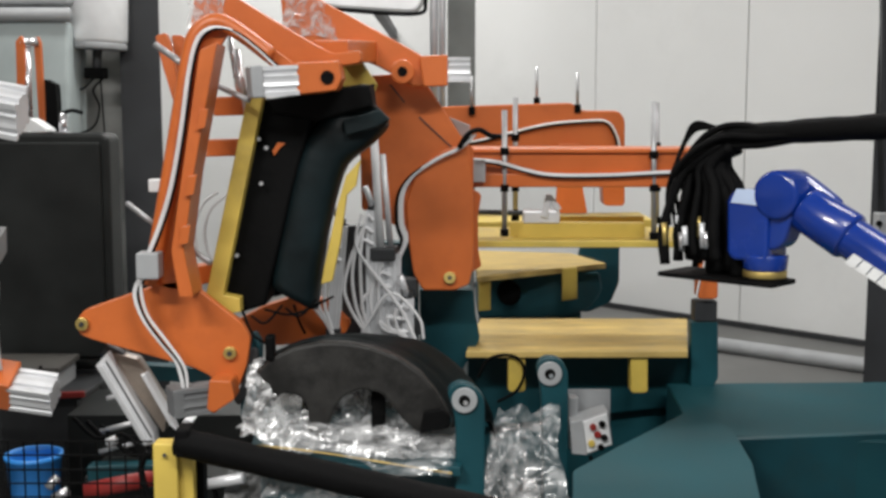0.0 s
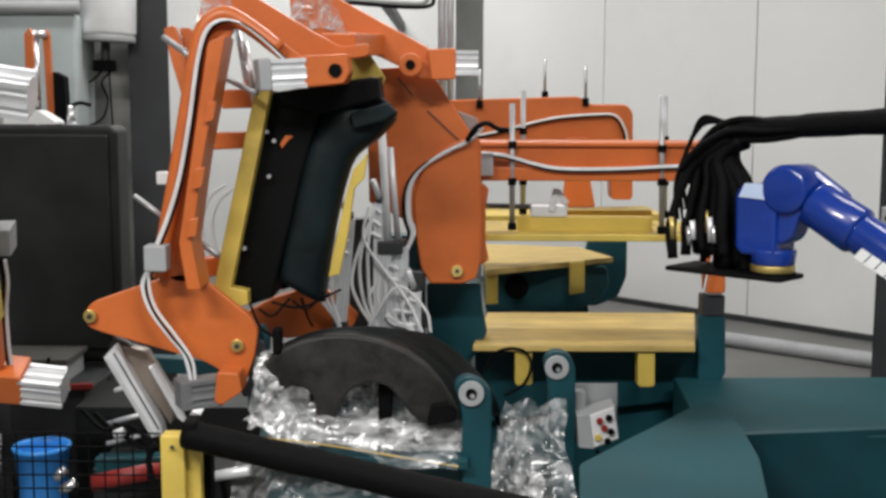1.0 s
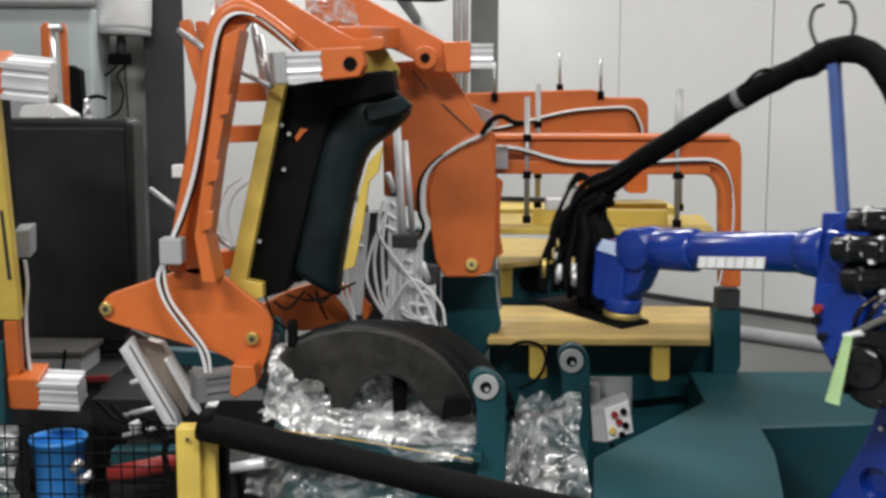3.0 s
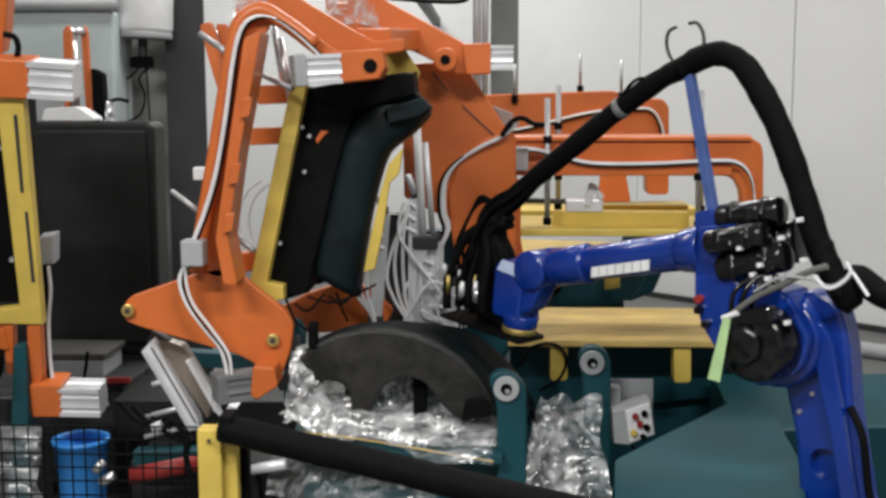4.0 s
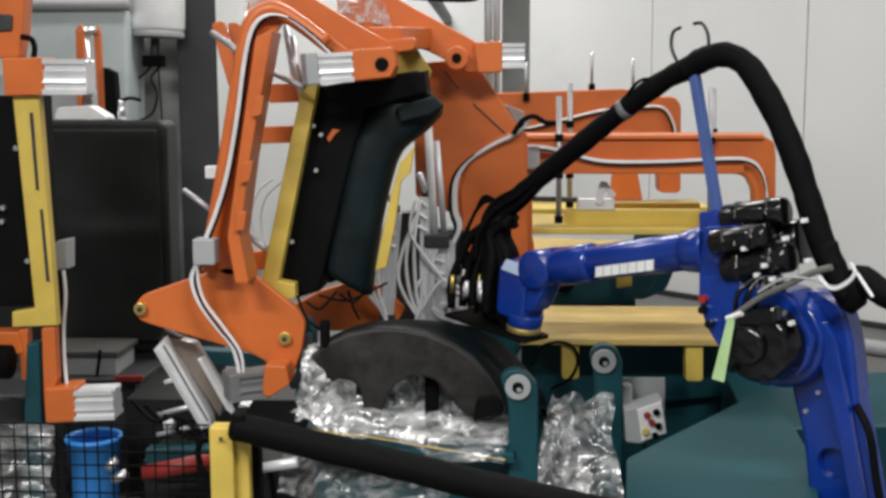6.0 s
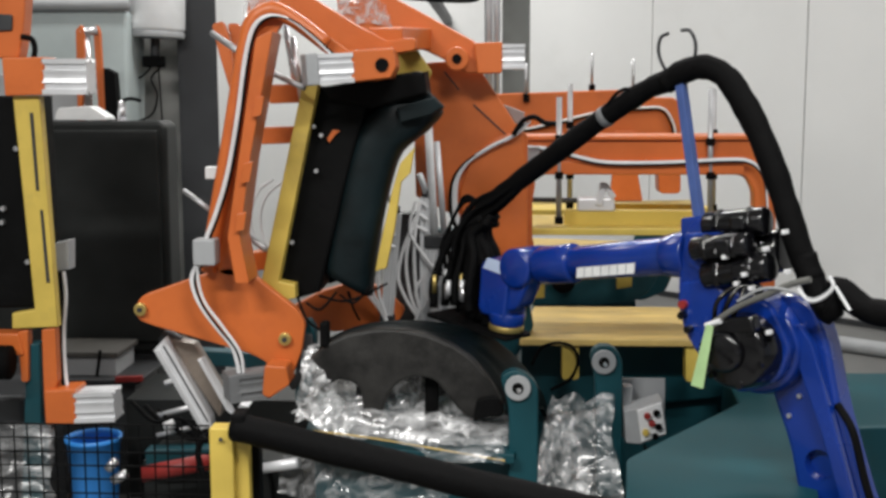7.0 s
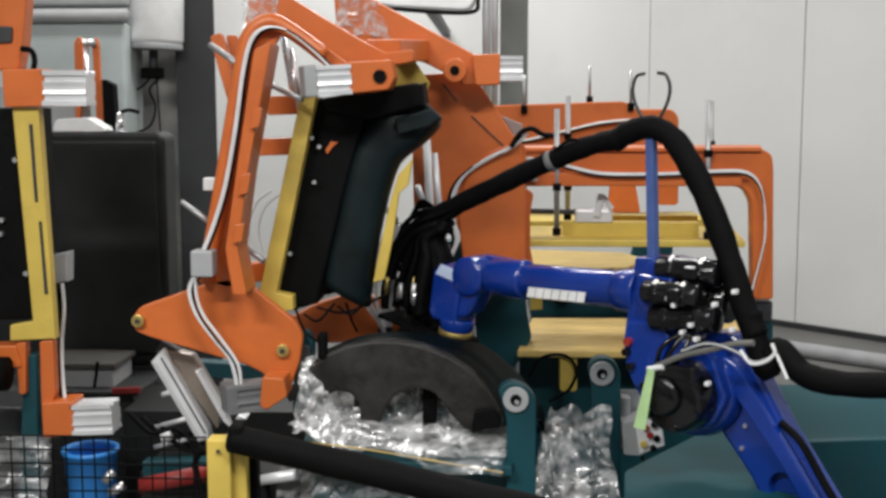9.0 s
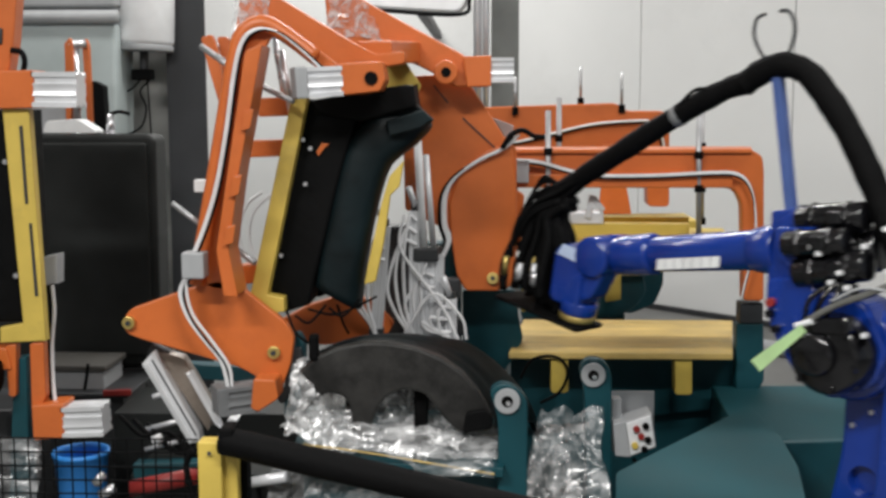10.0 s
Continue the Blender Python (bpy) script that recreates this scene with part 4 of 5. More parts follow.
# ---- round turntable cover ----
table = thing("turntable", "wide teal sheet metal turntable cover", "turntable", (1.4, 4.6, 0))
zd = 0.726
part("deck", plate([(0.988, 4.4), (2.3, 4.25), (2.6, 5.3), (1.041, 5.25)], 0.0, zd, 0.008, axis="z"), TEAL_TOP, table)
part("skirt", plate([(1.122, 0.726), (2.052, 0.767), (2.083, 0.211), (1.237, 0.211), (1.186, 0.556)], 4.33, 4.37, 0.004), TEAL, table)
part("cover_plate", plate([(0.627, 4.132), (0.865, 4.46), (1.115, 4.813), (1.131, 4.355), (1.096, 3.961), (1.023, 3.593), (0.988, 3.437), (0.4, 3.437), (0.45, 3.88)], 0.0, 0.75, 0.006, 0.03, axis="z"), TEAL_TOP, table)

# ---- left station: its lid swings upright on a low hinge ----
left = thing("mould_station", "orange mould station whose black-lined lid swings open", "mould station", (-2.064, 4.7, 0.915), "mould stations")
HINGE = Vector((-1.925, 4.6, 0.939))
lid = part("lid", plate([(p[0] - HINGE.x, p[1] - HINGE.z) for p in [(-2.384, 1.999), (-1.857, 1.996), (-1.863, 1.13), (-2.441, 1.113)]], 0.02, 0.2, 0.01), CAVITY, left, "black-lined lid", local=True)
HOME = Matrix.Translation(HINGE - Vector((-2.064, 4.7, 0.915)))


def lid_part(name, outline, y0, y1, material, label="", r=0.005, rb=0.0):
    return part(name, plate([(p[0] - HINGE.x, p[1] - HINGE.z) for p in outline], y0, y1, r, rb), material, lid, label, local=True)


lid_part("edge_strip", [(-1.932, 1.999), (-1.824, 1.999), (-1.797, 1.058), (-1.987, 1.048), (-1.984, 1.112), (-1.888, 1.129)], -0.03, 0.02, YELLOW, "slotted yellow lid edge")
# Slots are not cut: thin dark plates give the shade inside them.
lid_part("slot", [(-1.865, 1.932), (-1.851, 1.932), (-1.842, 1.619), (-1.855, 1.619)], -0.034, -0.028, DARKSTEEL, "", 0.001)
lid_part("slot", [(-1.843, 1.541), (-1.831, 1.541), (-1.818, 1.243), (-1.832, 1.243)], -0.034, -0.028, DARKSTEEL, "", 0.001)
lid_part("end_block", [(-1.956, 2.149), (-1.786, 2.151), (-1.793, 2.003), (-1.951, 1.999)], -0.06, 0.08, ORANGE, "", 0.006, 0.01)
lid_part("end_block", [(-1.857, 0.796), (-1.726, 0.802), (-1.728, 0.657), (-1.855, 0.647)], -0.06, 0.08, ORANGE, "", 0.006, 0.01)
lid_part("frame_arm", [(-2.3, 2.46), (-1.885, 2.457), (-1.909, 2.256), (-1.933, 2.148), (-2.3, 2.15)], 0.05, 0.14, ORANGE, "", 0.008, 0.015)
# Dark plate on the arm's face in place of the shade in its slot.
lid_part("arm_recess_shade", [(-2.28, 2.335), (-1.945, 2.322), (-1.95, 2.258), (-2.28, 2.252)], 0.038, 0.052, DARKSTEEL, "dark raised plate for the shade in a slot of the lid arm", 0.004, 0.01)
lid_part("frame_arm", [(-2.447, 1.022), (-1.958, 1.03), (-1.939, 0.939), (-2.454, 0.921)], -0.04, 0.06, ORANGE, "", 0.006, 0.01)
lid_part("lug", [(-1.964, 1.038), (-1.921, 1.043), (-1.932, 0.824), (-1.961, 0.824)], -0.03, 0.02, ORANGE, "", 0.004, 0.01)
lid_part("lug", [(-1.864, 1.046), (-1.807, 1.051), (-1.808, 0.825), (-1.841, 0.748), (-1.868, 0.765)], -0.03, 0.02, ORANGE, "", 0.004, 0.01)
lid_part("junction_box", [(-1.855, 1.382), (-1.789, 1.396), (-1.795, 1.272), (-1.855, 1.262)], 0.12, 0.2, GREY, "grey plastic junction box", 0.005)


def lid_bar(name, a, b, w, h, material, label=""):
    a, b = Vector(a) - HINGE, Vector(b) - HINGE
    return part(name, profile_tube(a, b, w, h), material, lid, label, local=True)


lid_bar("clamp_cylinder", (-1.798, 4.6, 2.075), (-1.62, 4.6, 2.074), 0.12, 0.14, ALU, "ribbed aluminium clamp cylinder")
lid_bar("clamp_cylinder", (-1.737, 4.6, 0.722), (-1.567, 4.6, 0.73), 0.12, 0.125, ALU, "ribbed aluminium clamp cylinder")
for dx in (0, 0.014):
    part("cable", hose([Vector(p) - HINGE + Vector((dx, 0, 0)) for p in [(-1.823, 4.7, 1.267), (-1.819, 4.7, 1.159), (-1.835, 4.7, 1.014), (-1.818, 4.65, 0.88), (-1.801, 4.62, 0.791)]], 0.008), HOSE if dx else BLACK, lid, local=True)
part("hose", hose([Vector(p) - HINGE for p in [(-1.904, 4.62, 2.233), (-1.863, 4.62, 2.224), (-1.851, 4.62, 2.188), (-1.858, 4.62, 2.148)]], 0.012), BLACK, lid, local=True)
for p in ((-1.944, 4.57, 1.787), (-2.013, 4.57, 1.542), (-1.921, 4.57, 1.322), (-2.021, 4.57, 1.485)):
    q = Vector(p) - HINGE
    part("bolt", rod((q.x, 0.03, q.z), (q.x, 0.0, q.z), 0.011, None, 8), CHROME, lid, local=True)
part("hinge_post", plate([(-1.945, 0.978), (-1.893, 0.983), (-1.896, 0.809), (-1.907, 0.3), (-2, 0.299), (-1.959, 0.809)], 4.6, 4.68, 0.005), TEAL, left)
part("bed", block(-2.504, -2.034, 4.75, 5.2, 0, 0.718, 0.02), DARKSTEEL, left, "dark machine bed")
part("drum", rod((-2.166, 4.5, 0.925), (-1.974, 4.5, 0.926), 0.07), BLACK, left, "", True)

for corners, seed in ((((-2.386, 4.4, 0.374), (-1.779, 4.4, 0.381), (-1.854, 4.6, 0.626), (-2.473, 4.6, 0.633)), 7.7),):
    sheet = part("plastic_film", film_sheet(corners, seed, 32, 24, 0.025), FILM_GREY, None, "", True)
    tagged(sheet, "crumpled clear plastic film behind the wire mesh", "plastic film", "plastic films")

# ---- black cabinet with things on its top ----
cabinet = thing("cabinet", "black sheet steel cabinet on dark legs", "cabinet", (-2.204, 6, -0.144))
part("body", plate([(-3.052, 1.867), (-1.766, 1.867), (-1.732, 1.838), (-1.737, 0.663), (-1.781, 0.626), (-3.13, 0.626)], 6.0, 6.22, 0.02, 0.03), CABINET, cabinet)
part("door_panel", plate([(-3.016, 1.821), (-1.773, 1.821), (-1.773, 0.691), (-3.086, 0.679)], 5.975, 6.01, 0.01, 0.02), CABINET, cabinet, "slightly raised black door panel")
part("rail", block(-3.127, -1.778, 6.03, 6.1, 0.553, 0.615), DARKSTEEL, cabinet)
for a in ((-2.073, 6.1, 0.139), (-1.904, 6.1, 0.139), (-3.026, 6.1, 0.139)):
    part("leg", block(a[0] - 0.07, a[0] + 0.07, 6.05, 6.2, 0, 0.594), CABINET, cabinet)
    part("leg", block(a[0] - 0.04, a[0] + 0.04, 6.21, 6.24, 0, 0.594), CABINET, cabinet)
TOPZ = 1.867
tap = thing("ball_valve", "chrome ball valve with a black lever", "valve", (-2.014, 6.15, 1.864))
part("body", rod((-2.014, 6.15, 1.852), (-2.01, 6.15, 1.971), 0.025, 0.018), CHROME, tap, "", True)
part("flange", rod((-2.015, 6.15, 1.846), (-2.014, 6.15, 1.87), 0.05), CHROME, tap)
part("lever", hose([(-2.01, 6.15, 1.971), (-1.961, 6.15, 1.983), (-1.908, 6.15, 1.971)], 0.01), BLACK, tap)
paper = part("paper", plate([(-2.35, 1.872), (-2.33, 1.935), (-2.16, 1.945), (-2.07, 1.887), (-2.066, 1.871)], 6.06, 6.2, 0.003, 0.02), PAPER)
tagged(paper, "loose white paper on the black cabinet", "paper")
rear_arm = thing("lid_clevis", "orange clevis with chrome rod behind the cabinet", "clevis", (-2.469, 6.9, 1.834))
part("cheek", plate([(-2.514, 2.384), (-2.483, 2.42), (-2.464, 2.391), (-2.464, 2.233), (-2.502, 1.841), (-2.525, 1.841), (-2.516, 2.2)], 6.88, 6.92, 0.004, 0.01), ORANGE, rear_arm)
part("cheek", plate([(-2.435, 2.4), (-2.41, 2.42), (-2.395, 2.38), (-2.392, 2.135), (-2.391, 1.839), (-2.422, 1.839), (-2.43, 2.201)], 6.96, 7.0, 0.004, 0.01), ORANGE, rear_arm)
part("cheek", plate([(-2.374, 2.167), (-2.334, 2.147), (-2.327, 1.847), (-2.367, 1.841)], 6.9, 6.94, 0.004, 0.01), ORANGE, rear_arm)
part("pin", rod((-2.498, 6.9, 2.378), (-2.408, 6.95, 2.387), 0.025), CHROME, rear_arm, "", True)
part("manifold", block(-3.028, -2.525, 6.95, 7.1, 1.834, 2.134, 0.01), GREY, rear_arm)
part("rod", rod((-2.465, 6.93, 2.379), (-2.46, 6.9, 1.884), 0.022), CHROME, rear_arm, "", True)
part("rod_foot", rod((-2.46, 6.9, 1.881), (-2.455, 6.9, 1.827), 0.025, 0.06), CHROME, rear_arm, "", True)
part("block", plate([(-2.347, 2.166), (-2.282, 2.133), (-2.273, 1.848), (-2.347, 1.841)], 6.86, 6.95, 0.01, 0.01), BLACK, rear_arm)
part("column", block(-2.545, -2.309, 6.88, 7.05, 0, 1.847), DARKSTEEL, rear_arm)

# ---- things on the floor beside the cabinet ----
carton = thing("carton", "pale grey carton on a low dark bench", "carton", (-2.03, 5.6, 0.609))
part("case", block(-2.307, -1.915, 5.6, 5.9, 0.592, 0.695, 0.005), GREY, carton)
part("strap", hose([(-1.981, 5.57, 0.736), (-1.989, 5.57, 0.679), (-2.003, 5.57, 0.605)], 0.008), BLACK, carton)
part("lid", block(-2.31, -1.897, 5.58, 5.92, 0.695, 0.723, 0.005), mat("dull_cardboard", (0.07, 0.066, 0.06), 0.8), carton)
bench = thing("bench", "low dark steel bench with a red edge", "bench", (-2.044, 5.6, 0.291))
part("top", block(-2.514, -1.763, 5.5, 6.0, 0.581, 0.601), DARKSTEEL, bench)
part("edge", beam((-1.882, 5.49, 0.608), (-1.744, 5.49, 0.614), 0.02, 0.03), RED, bench)
part("front", block(-2.537, -1.807, 5.56, 5.95, 0.0, 0.581 - 0.005), DARKSTEEL, bench)

bucket = thing("bucket", "blue plastic bucket with a folded rim", "bucket", (-1.729, 4.75, 0.327))
part("wall", lathe((-1.735, 4.75), [(0.004, 0.2), (0.088, 0.2), (0.094, 0.22), (0.112, 0.525), (0.121, 0.528), (0.121, 0.545), (0.106, 0.545), (0.104, 0.52), (0.086, 0.226), (0.004, 0.222)]), BUCKET, bucket, "", True)
part("crate", block(-1.841, -1.6, 4.6, 4.95, 0, 0.2), DARKSTEEL, bucket, "dark crate")

clutter = thing("machine_bed", "dark machine bed with hoses and steel tubes", "machine", (-1.354, 5, 0.213))
part("bed", block(-1.737, -0.847, 5.2, 5.7, 0, 0.588), CABINET, clutter)
part("bed", block(-1.539, -0.835, 4.8, 5.18, 0, 0.423), CABINET, clutter)
part("teal_rail", beam((-1.498, 4.75, 0.447), (-1.162, 4.75, 0.457), 0.08, 0.1), TEAL, clutter)
part("teal_rail", beam((-1.44, 5.2, 0.801), (-0.946, 5.2, 0.775), 0.08, 0.07), TEAL, clutter)
for a, b, r, m in (((-1.494, 4.9, 0.596), (-1.285, 4.9, 0.652), 0.012, ALU), ((-1.487, 4.85, 0.52), (-1.304, 4.85, 0.565), 0.01, ALU), ((-1.519, 5.1, 0.691), (-1.454, 5.1, 0.712), 0.012, WHITE), ((-1.477, 4.6, 0.428), (-1.195, 4.6, 0.486), 0.035, RED),
                   ((-1.513, 4.5, 0.463), (-1.571, 4.5, 0.434), 0.02, CHROME), ((-1.572, 4.45, 0.498), (-1.539, 4.45, 0.536), 0.018, CHROME), ((-1.436, 4.8, 0.575), (-1.397, 4.8, 0.59), 0.02, WHITE), ((-0.922, 4.2, 0.587), (-0.734, 4.1, 0.651), 0.02, ALU)):
    part("tube", rod(a, b, r), m, clutter, "", True)
for k in range(7):
    o = Vector((0.05 * k, 0.03 * (k % 3), -0.025 * k))
    part("hose", hose([Vector(p) + o for p in [(-1.593, 4.85, 0.671), (-1.484, 4.8, 0.598), (-1.38, 4.82, 0.609), (-1.292, 4.8, 0.535), (-1.255, 4.75, 0.402)]], 0.009 + 0.002 * (k % 2)), BLACK, clutter)
part("hose", hose([(-1.053, 4, 0.779), (-1.079, 4, 0.717), (-1.058, 4, 0.612)], 0.012), BLACK, clutter)

# ---- barrier: yellow post, padded rail, wire mesh ----
barrier = thing("barrier", "padded black safety rail on a yellow steel post with wire mesh", "barrier", (-0.802, 3.3, 0.821))
part("post", block(-0.85, -0.78, 3.28, 3.345, 0, 1.022, 0.004), YELLOW, barrier, "yellow steel post with worn edges")
part("post_flange", block(-0.78, -0.739, 3.31, 3.35, 0, 0.979, 0.003), YELLOW, barrier)
part("bolt", rod((-0.816, 3.28, 0.989), (-0.813, 3.27, 0.992), 0.006, None, 8), DARKSTEEL, barrier)
part("cap", block(-0.777, -0.734, 3.24, 3.33, 0.992, 1.075, 0.008), BLACK, barrier)
part("rail", hose([(-0.773, 3.28, 1.03), (-0.595, 3.24, 1.001), (-0.296, 3.18, 0.953), (-0.038, 3.13, 0.908), (0.335, 3.05, 0.854)], 0.043, 14, 8, None, 0.05), BLACK, barrier, "black foam-padded rail", True)
part("under_rail", block(-0.763, -0.72, 3.36, 3.42, 0, 0.963), BLACK, barrier)
z0, z1, x0, x1 = 0.3, 1.014, -1.64, -0.862
n = int((x1 - x0) / 0.043)
for i in range(n):
    x = x0 + (x1 - x0) * i / n
    part("wire", rod((x, 3.34, z0), (x + 0.002 * math.sin(i * 3.7), 3.34, z1), 0.0028, None, 6), BLACK, barrier)
for j in range(8):
    z = z1 - 0.043 * j
    part("wire", rod((x0, 3.336, z), (x1, 3.336, z + 0.002 * math.sin(j * 2.1)), 0.0028, None, 6), BLACK, barrier)
part("mesh_frame", block(x0, x1, 3.33, 3.35, 0.0, 0.3, 0), DARKSTEEL, barrier)

# ---- ceiling lamps that light the hall ----
for lx, ly, watts in LAMP_SPOTS:
    fit = thing("ceiling_lamp", "long white ceiling lamp", "lamp", (lx, ly, 5.25), "ceiling lamps")
    part("housing", block(lx - 1.25, lx + 1.25, ly - 0.28, ly + 0.28, 5.24, 5.32, 0.01), WHITE, fit)
    for s in (-1, 1):
        part("hanger", rod((lx + s, ly, 5.3), (lx + s, ly, 5.6), 0.008, None, 8), DARKSTEEL, fit)

# ---- the robot ----
G = dict(X0=1.127, Y0=3.231, zs=0.479, a1=0.179, a2=0.790, a3=0.322, d4=0.938)
robot = thing("industrial_robot", "blue six-axis industrial robot with black hoses and motors", "robot", (G["X0"], G["Y0"], 0))
C = -0.17


def rpart(name, bm, material, parent, label="", smooth=False):
    return part(name, bm, material, parent, label, smooth, local=True)


def pocketed(bm, y, centre, r, deep):
    """Sinks a round pocket into the large flat face of a plate at y."""
    face = max((f for f in bm.faces if abs(f.calc_center_median().y - y) < 0.002 and len(f.verts) > 8), key=lambda f: f.calc_area())
    rim = list(face.edges)
    bm.faces.remove(face)
    spots = [(centre[0] + r * math.cos(a), centre[1] + r * math.sin(a)) for a in (2 * math.pi * k / 32 for k in range(32))]
    lip = [bm.verts.new((x, y, z)) for x, z in spots]
    low = [bm.verts.new((centre[0] + (x - centre[0]) * 0.92, y - deep, centre[1] + (z - centre[1]) * 0.92)) for x, z in spots]
    ring = [bm.edges.new((lip[k], lip[(k + 1) % 32])) for k in range(32)]
    bmesh.ops.triangle_fill(bm, use_beauty=True, use_dissolve=False, edges=rim + ring)
    for f in [f for f in bm.faces if all(v in lip for v in f.verts)]:
        bm.faces.remove(f)
    for k in range(32):
        bm.faces.new((lip[k], lip[(k + 1) % 32], low[(k + 1) % 32], low[k]))
    bm.faces.new(low)
    return bm


rpart("base", rod((0, 0, 0.0), (0, 0, 0.25), 0.22, 0.19, 32, None, 0.01), BLUE, robot)
swivel = rpart("swivel", plate([(-0.2, 0.24), (0.3, 0.24), (0.32, 0.5), (0.18, 0.6), (-0.18, 0.5)], C - 0.2, C - 0.1, 0.01, 0.05), BLUE, robot)
rpart("drum", rod((0, 0, 0.24), (0, 0, 0.36), 0.2, None, 32, None, 0.01), BLUE, swivel)
hole = (-0.035, 0.376)
lower_arm = rpart("lower_arm", pocketed(plate([(p[0], p[2]) for p in [(0.026, -0.2, 0.711), (0.034, -0.2, 0.619), (0.04, -0.2, 0.47), (0.09, -0.2, 0.237)]] + [(0.12, 0.1), (0.06, -0.12), (-0.14, -0.12), (-0.19, 0.05)] + [(p[0], p[2]) for p in [(-0.135, -0.2, 0.213), (-0.17, -0.2, 0.525), (-0.215, -0.2, 0.736), (-0.217, -0.2, 0.864), (-0.135, -0.2, 0.926), (-0.038, -0.2, 0.903)]], -0.3, -0.2, 0.014, 0.05), -0.2, hole, 0.05, 0.035), BLUE, robot)
# Added ridge: its shape stands in for a light reflection along the smooth arm.
rpart("highlight_ridge", plate([(p[0], p[2]) for p in [(-0.113, -0.17, 0.693), (-0.103, -0.17, 0.463), (-0.075, -0.17, 0.234)]] + [(-0.07, 0.05), (-0.12, 0.05)] + [(p[0], p[2]) for p in [(-0.122, -0.17, 0.228), (-0.15, -0.17, 0.469), (-0.185, -0.17, 0.748), (-0.16, -0.17, 0.826)]], -0.205, -0.16, 0.016, 0.03), BLUE, lower_arm)
rpart("hinge_ring", rod((0, -0.2, G["a2"]), (0, -0.14, G["a2"]), 0.165, 0.15, 40, None, 0.01), BLUE, lower_arm, "", True)
for k in range(2):
    rpart("bolt", rod((-0.06 + 0.06 * k, -0.2, 0.6 - 0.05 * k), (-0.06 + 0.06 * k, -0.19, 0.6 - 0.05 * k), 0.008, None, 6), CHROME, lower_arm)
rpart("arm_cable", hose([(-0.17, -0.2, 0.54), (-0.2, -0.17, 0.45), (-0.175, -0.17, 0.28), (-0.16, -0.17, 0.05)], 0.013), BLACK, lower_arm)

forearm = rpart("forearm", rod((0.2, C, 0.315), (0.72, C, 0.32), 0.066, 0.062, 32, None, 0.004), BLUE, robot, "", True)
rpart("tube_collar", rod((0.2, C, 0.315), (0.3, C, 0.316), 0.085, 0.07, 32, None, 0.006), BLUE, forearm, "", True)
rpart("wrist_housing", rod((0.69, C, 0.32), (0.86, C, 0.321), 0.074, 0.07, 32, None, 0.012), BLUE, forearm, "", True)
rpart("wrist_fork", plate([(0.78, 0.26), (0.93, 0.245), (1.0, 0.29), (1.0, 0.36), (0.93, 0.4), (0.78, 0.385)], C - 0.07, C - 0.02, 0.01, 0.03), BLUE, forearm)
rpart("elbow", plate([(p[0], p[2]) for p in [(0.177, -0.08, 0.406), (0.219, -0.08, 0.266), (0.236, -0.08, 0.174), (0.232, -0.08, 0.099), (0.207, -0.08, 0.023), (0.156, -0.08, -0.073), (0.046, -0.08, -0.146), (-0.098, -0.08, -0.101), (-0.152, -0.08, 0), (-0.101, -0.08, 0.144), (0.028, -0.08, 0.192), (0.016, -0.08, 0.316), (0.01, -0.08, 0.427), (0.106, -0.08, 0.444)]], -0.26, -0.1, 0.012, 0.03), BLUE, forearm)
rpart("elbow_face", plate([(p[0], p[2]) for p in [(0.204, -0.06, 0.23), (0.218, -0.06, 0.157), (0.207, -0.06, 0.072), (0.17, -0.06, -0.004), (0.074, -0.06, 0.09), (0.033, -0.06, 0.185), (0.089, -0.06, 0.236)]], -0.11, -0.07, 0.008, 0.02), BLUE, forearm)
rpart("elbow_cheek", plate([(p[0], p[2]) for p in [(0.169, -0.08, 0.39), (0.175, -0.08, 0.298), (0.11, -0.08, 0.245), (0.036, -0.08, 0.283), (0.031, -0.08, 0.381)]], -0.1, -0.075, 0.008, 0.015), BLUE, forearm)
dots = [(0.192, -0.065, 0.159), (0.197, -0.065, 0.124), (0.18, -0.065, 0.077)]
rpart("red_button", rod((dots[0][0], -0.072, dots[0][2]), (dots[0][0], -0.05, dots[0][2]), 0.014, None, 12), RED, forearm, "small red plug")
for q in dots[1:]:
    rpart("plug", rod((q[0], -0.072, q[2]), (q[0], -0.045, q[2]), 0.013, None, 12), BLACK_GLOSS, forearm)
rpart("elbow_motor", rod((0.0, -0.14, 0.0), (0.0, 0.0, 0.0), 0.126, 0.112, 36, None, 0.016), BLACK_GLOSS, forearm, "glossy black joint motor", True)
rpart("motor_cap", rod((0.02, 0.0, 0.01), (0.02, 0.03, 0.01), 0.07, 0.06, 28, None, 0.01), BLACK_GLOSS, forearm, "", True)
rpart("motor_lug", block(-0.1, 0.03, -0.03, 0.02, 0.07, 0.12, 0.01), BLACK_GLOSS, forearm)
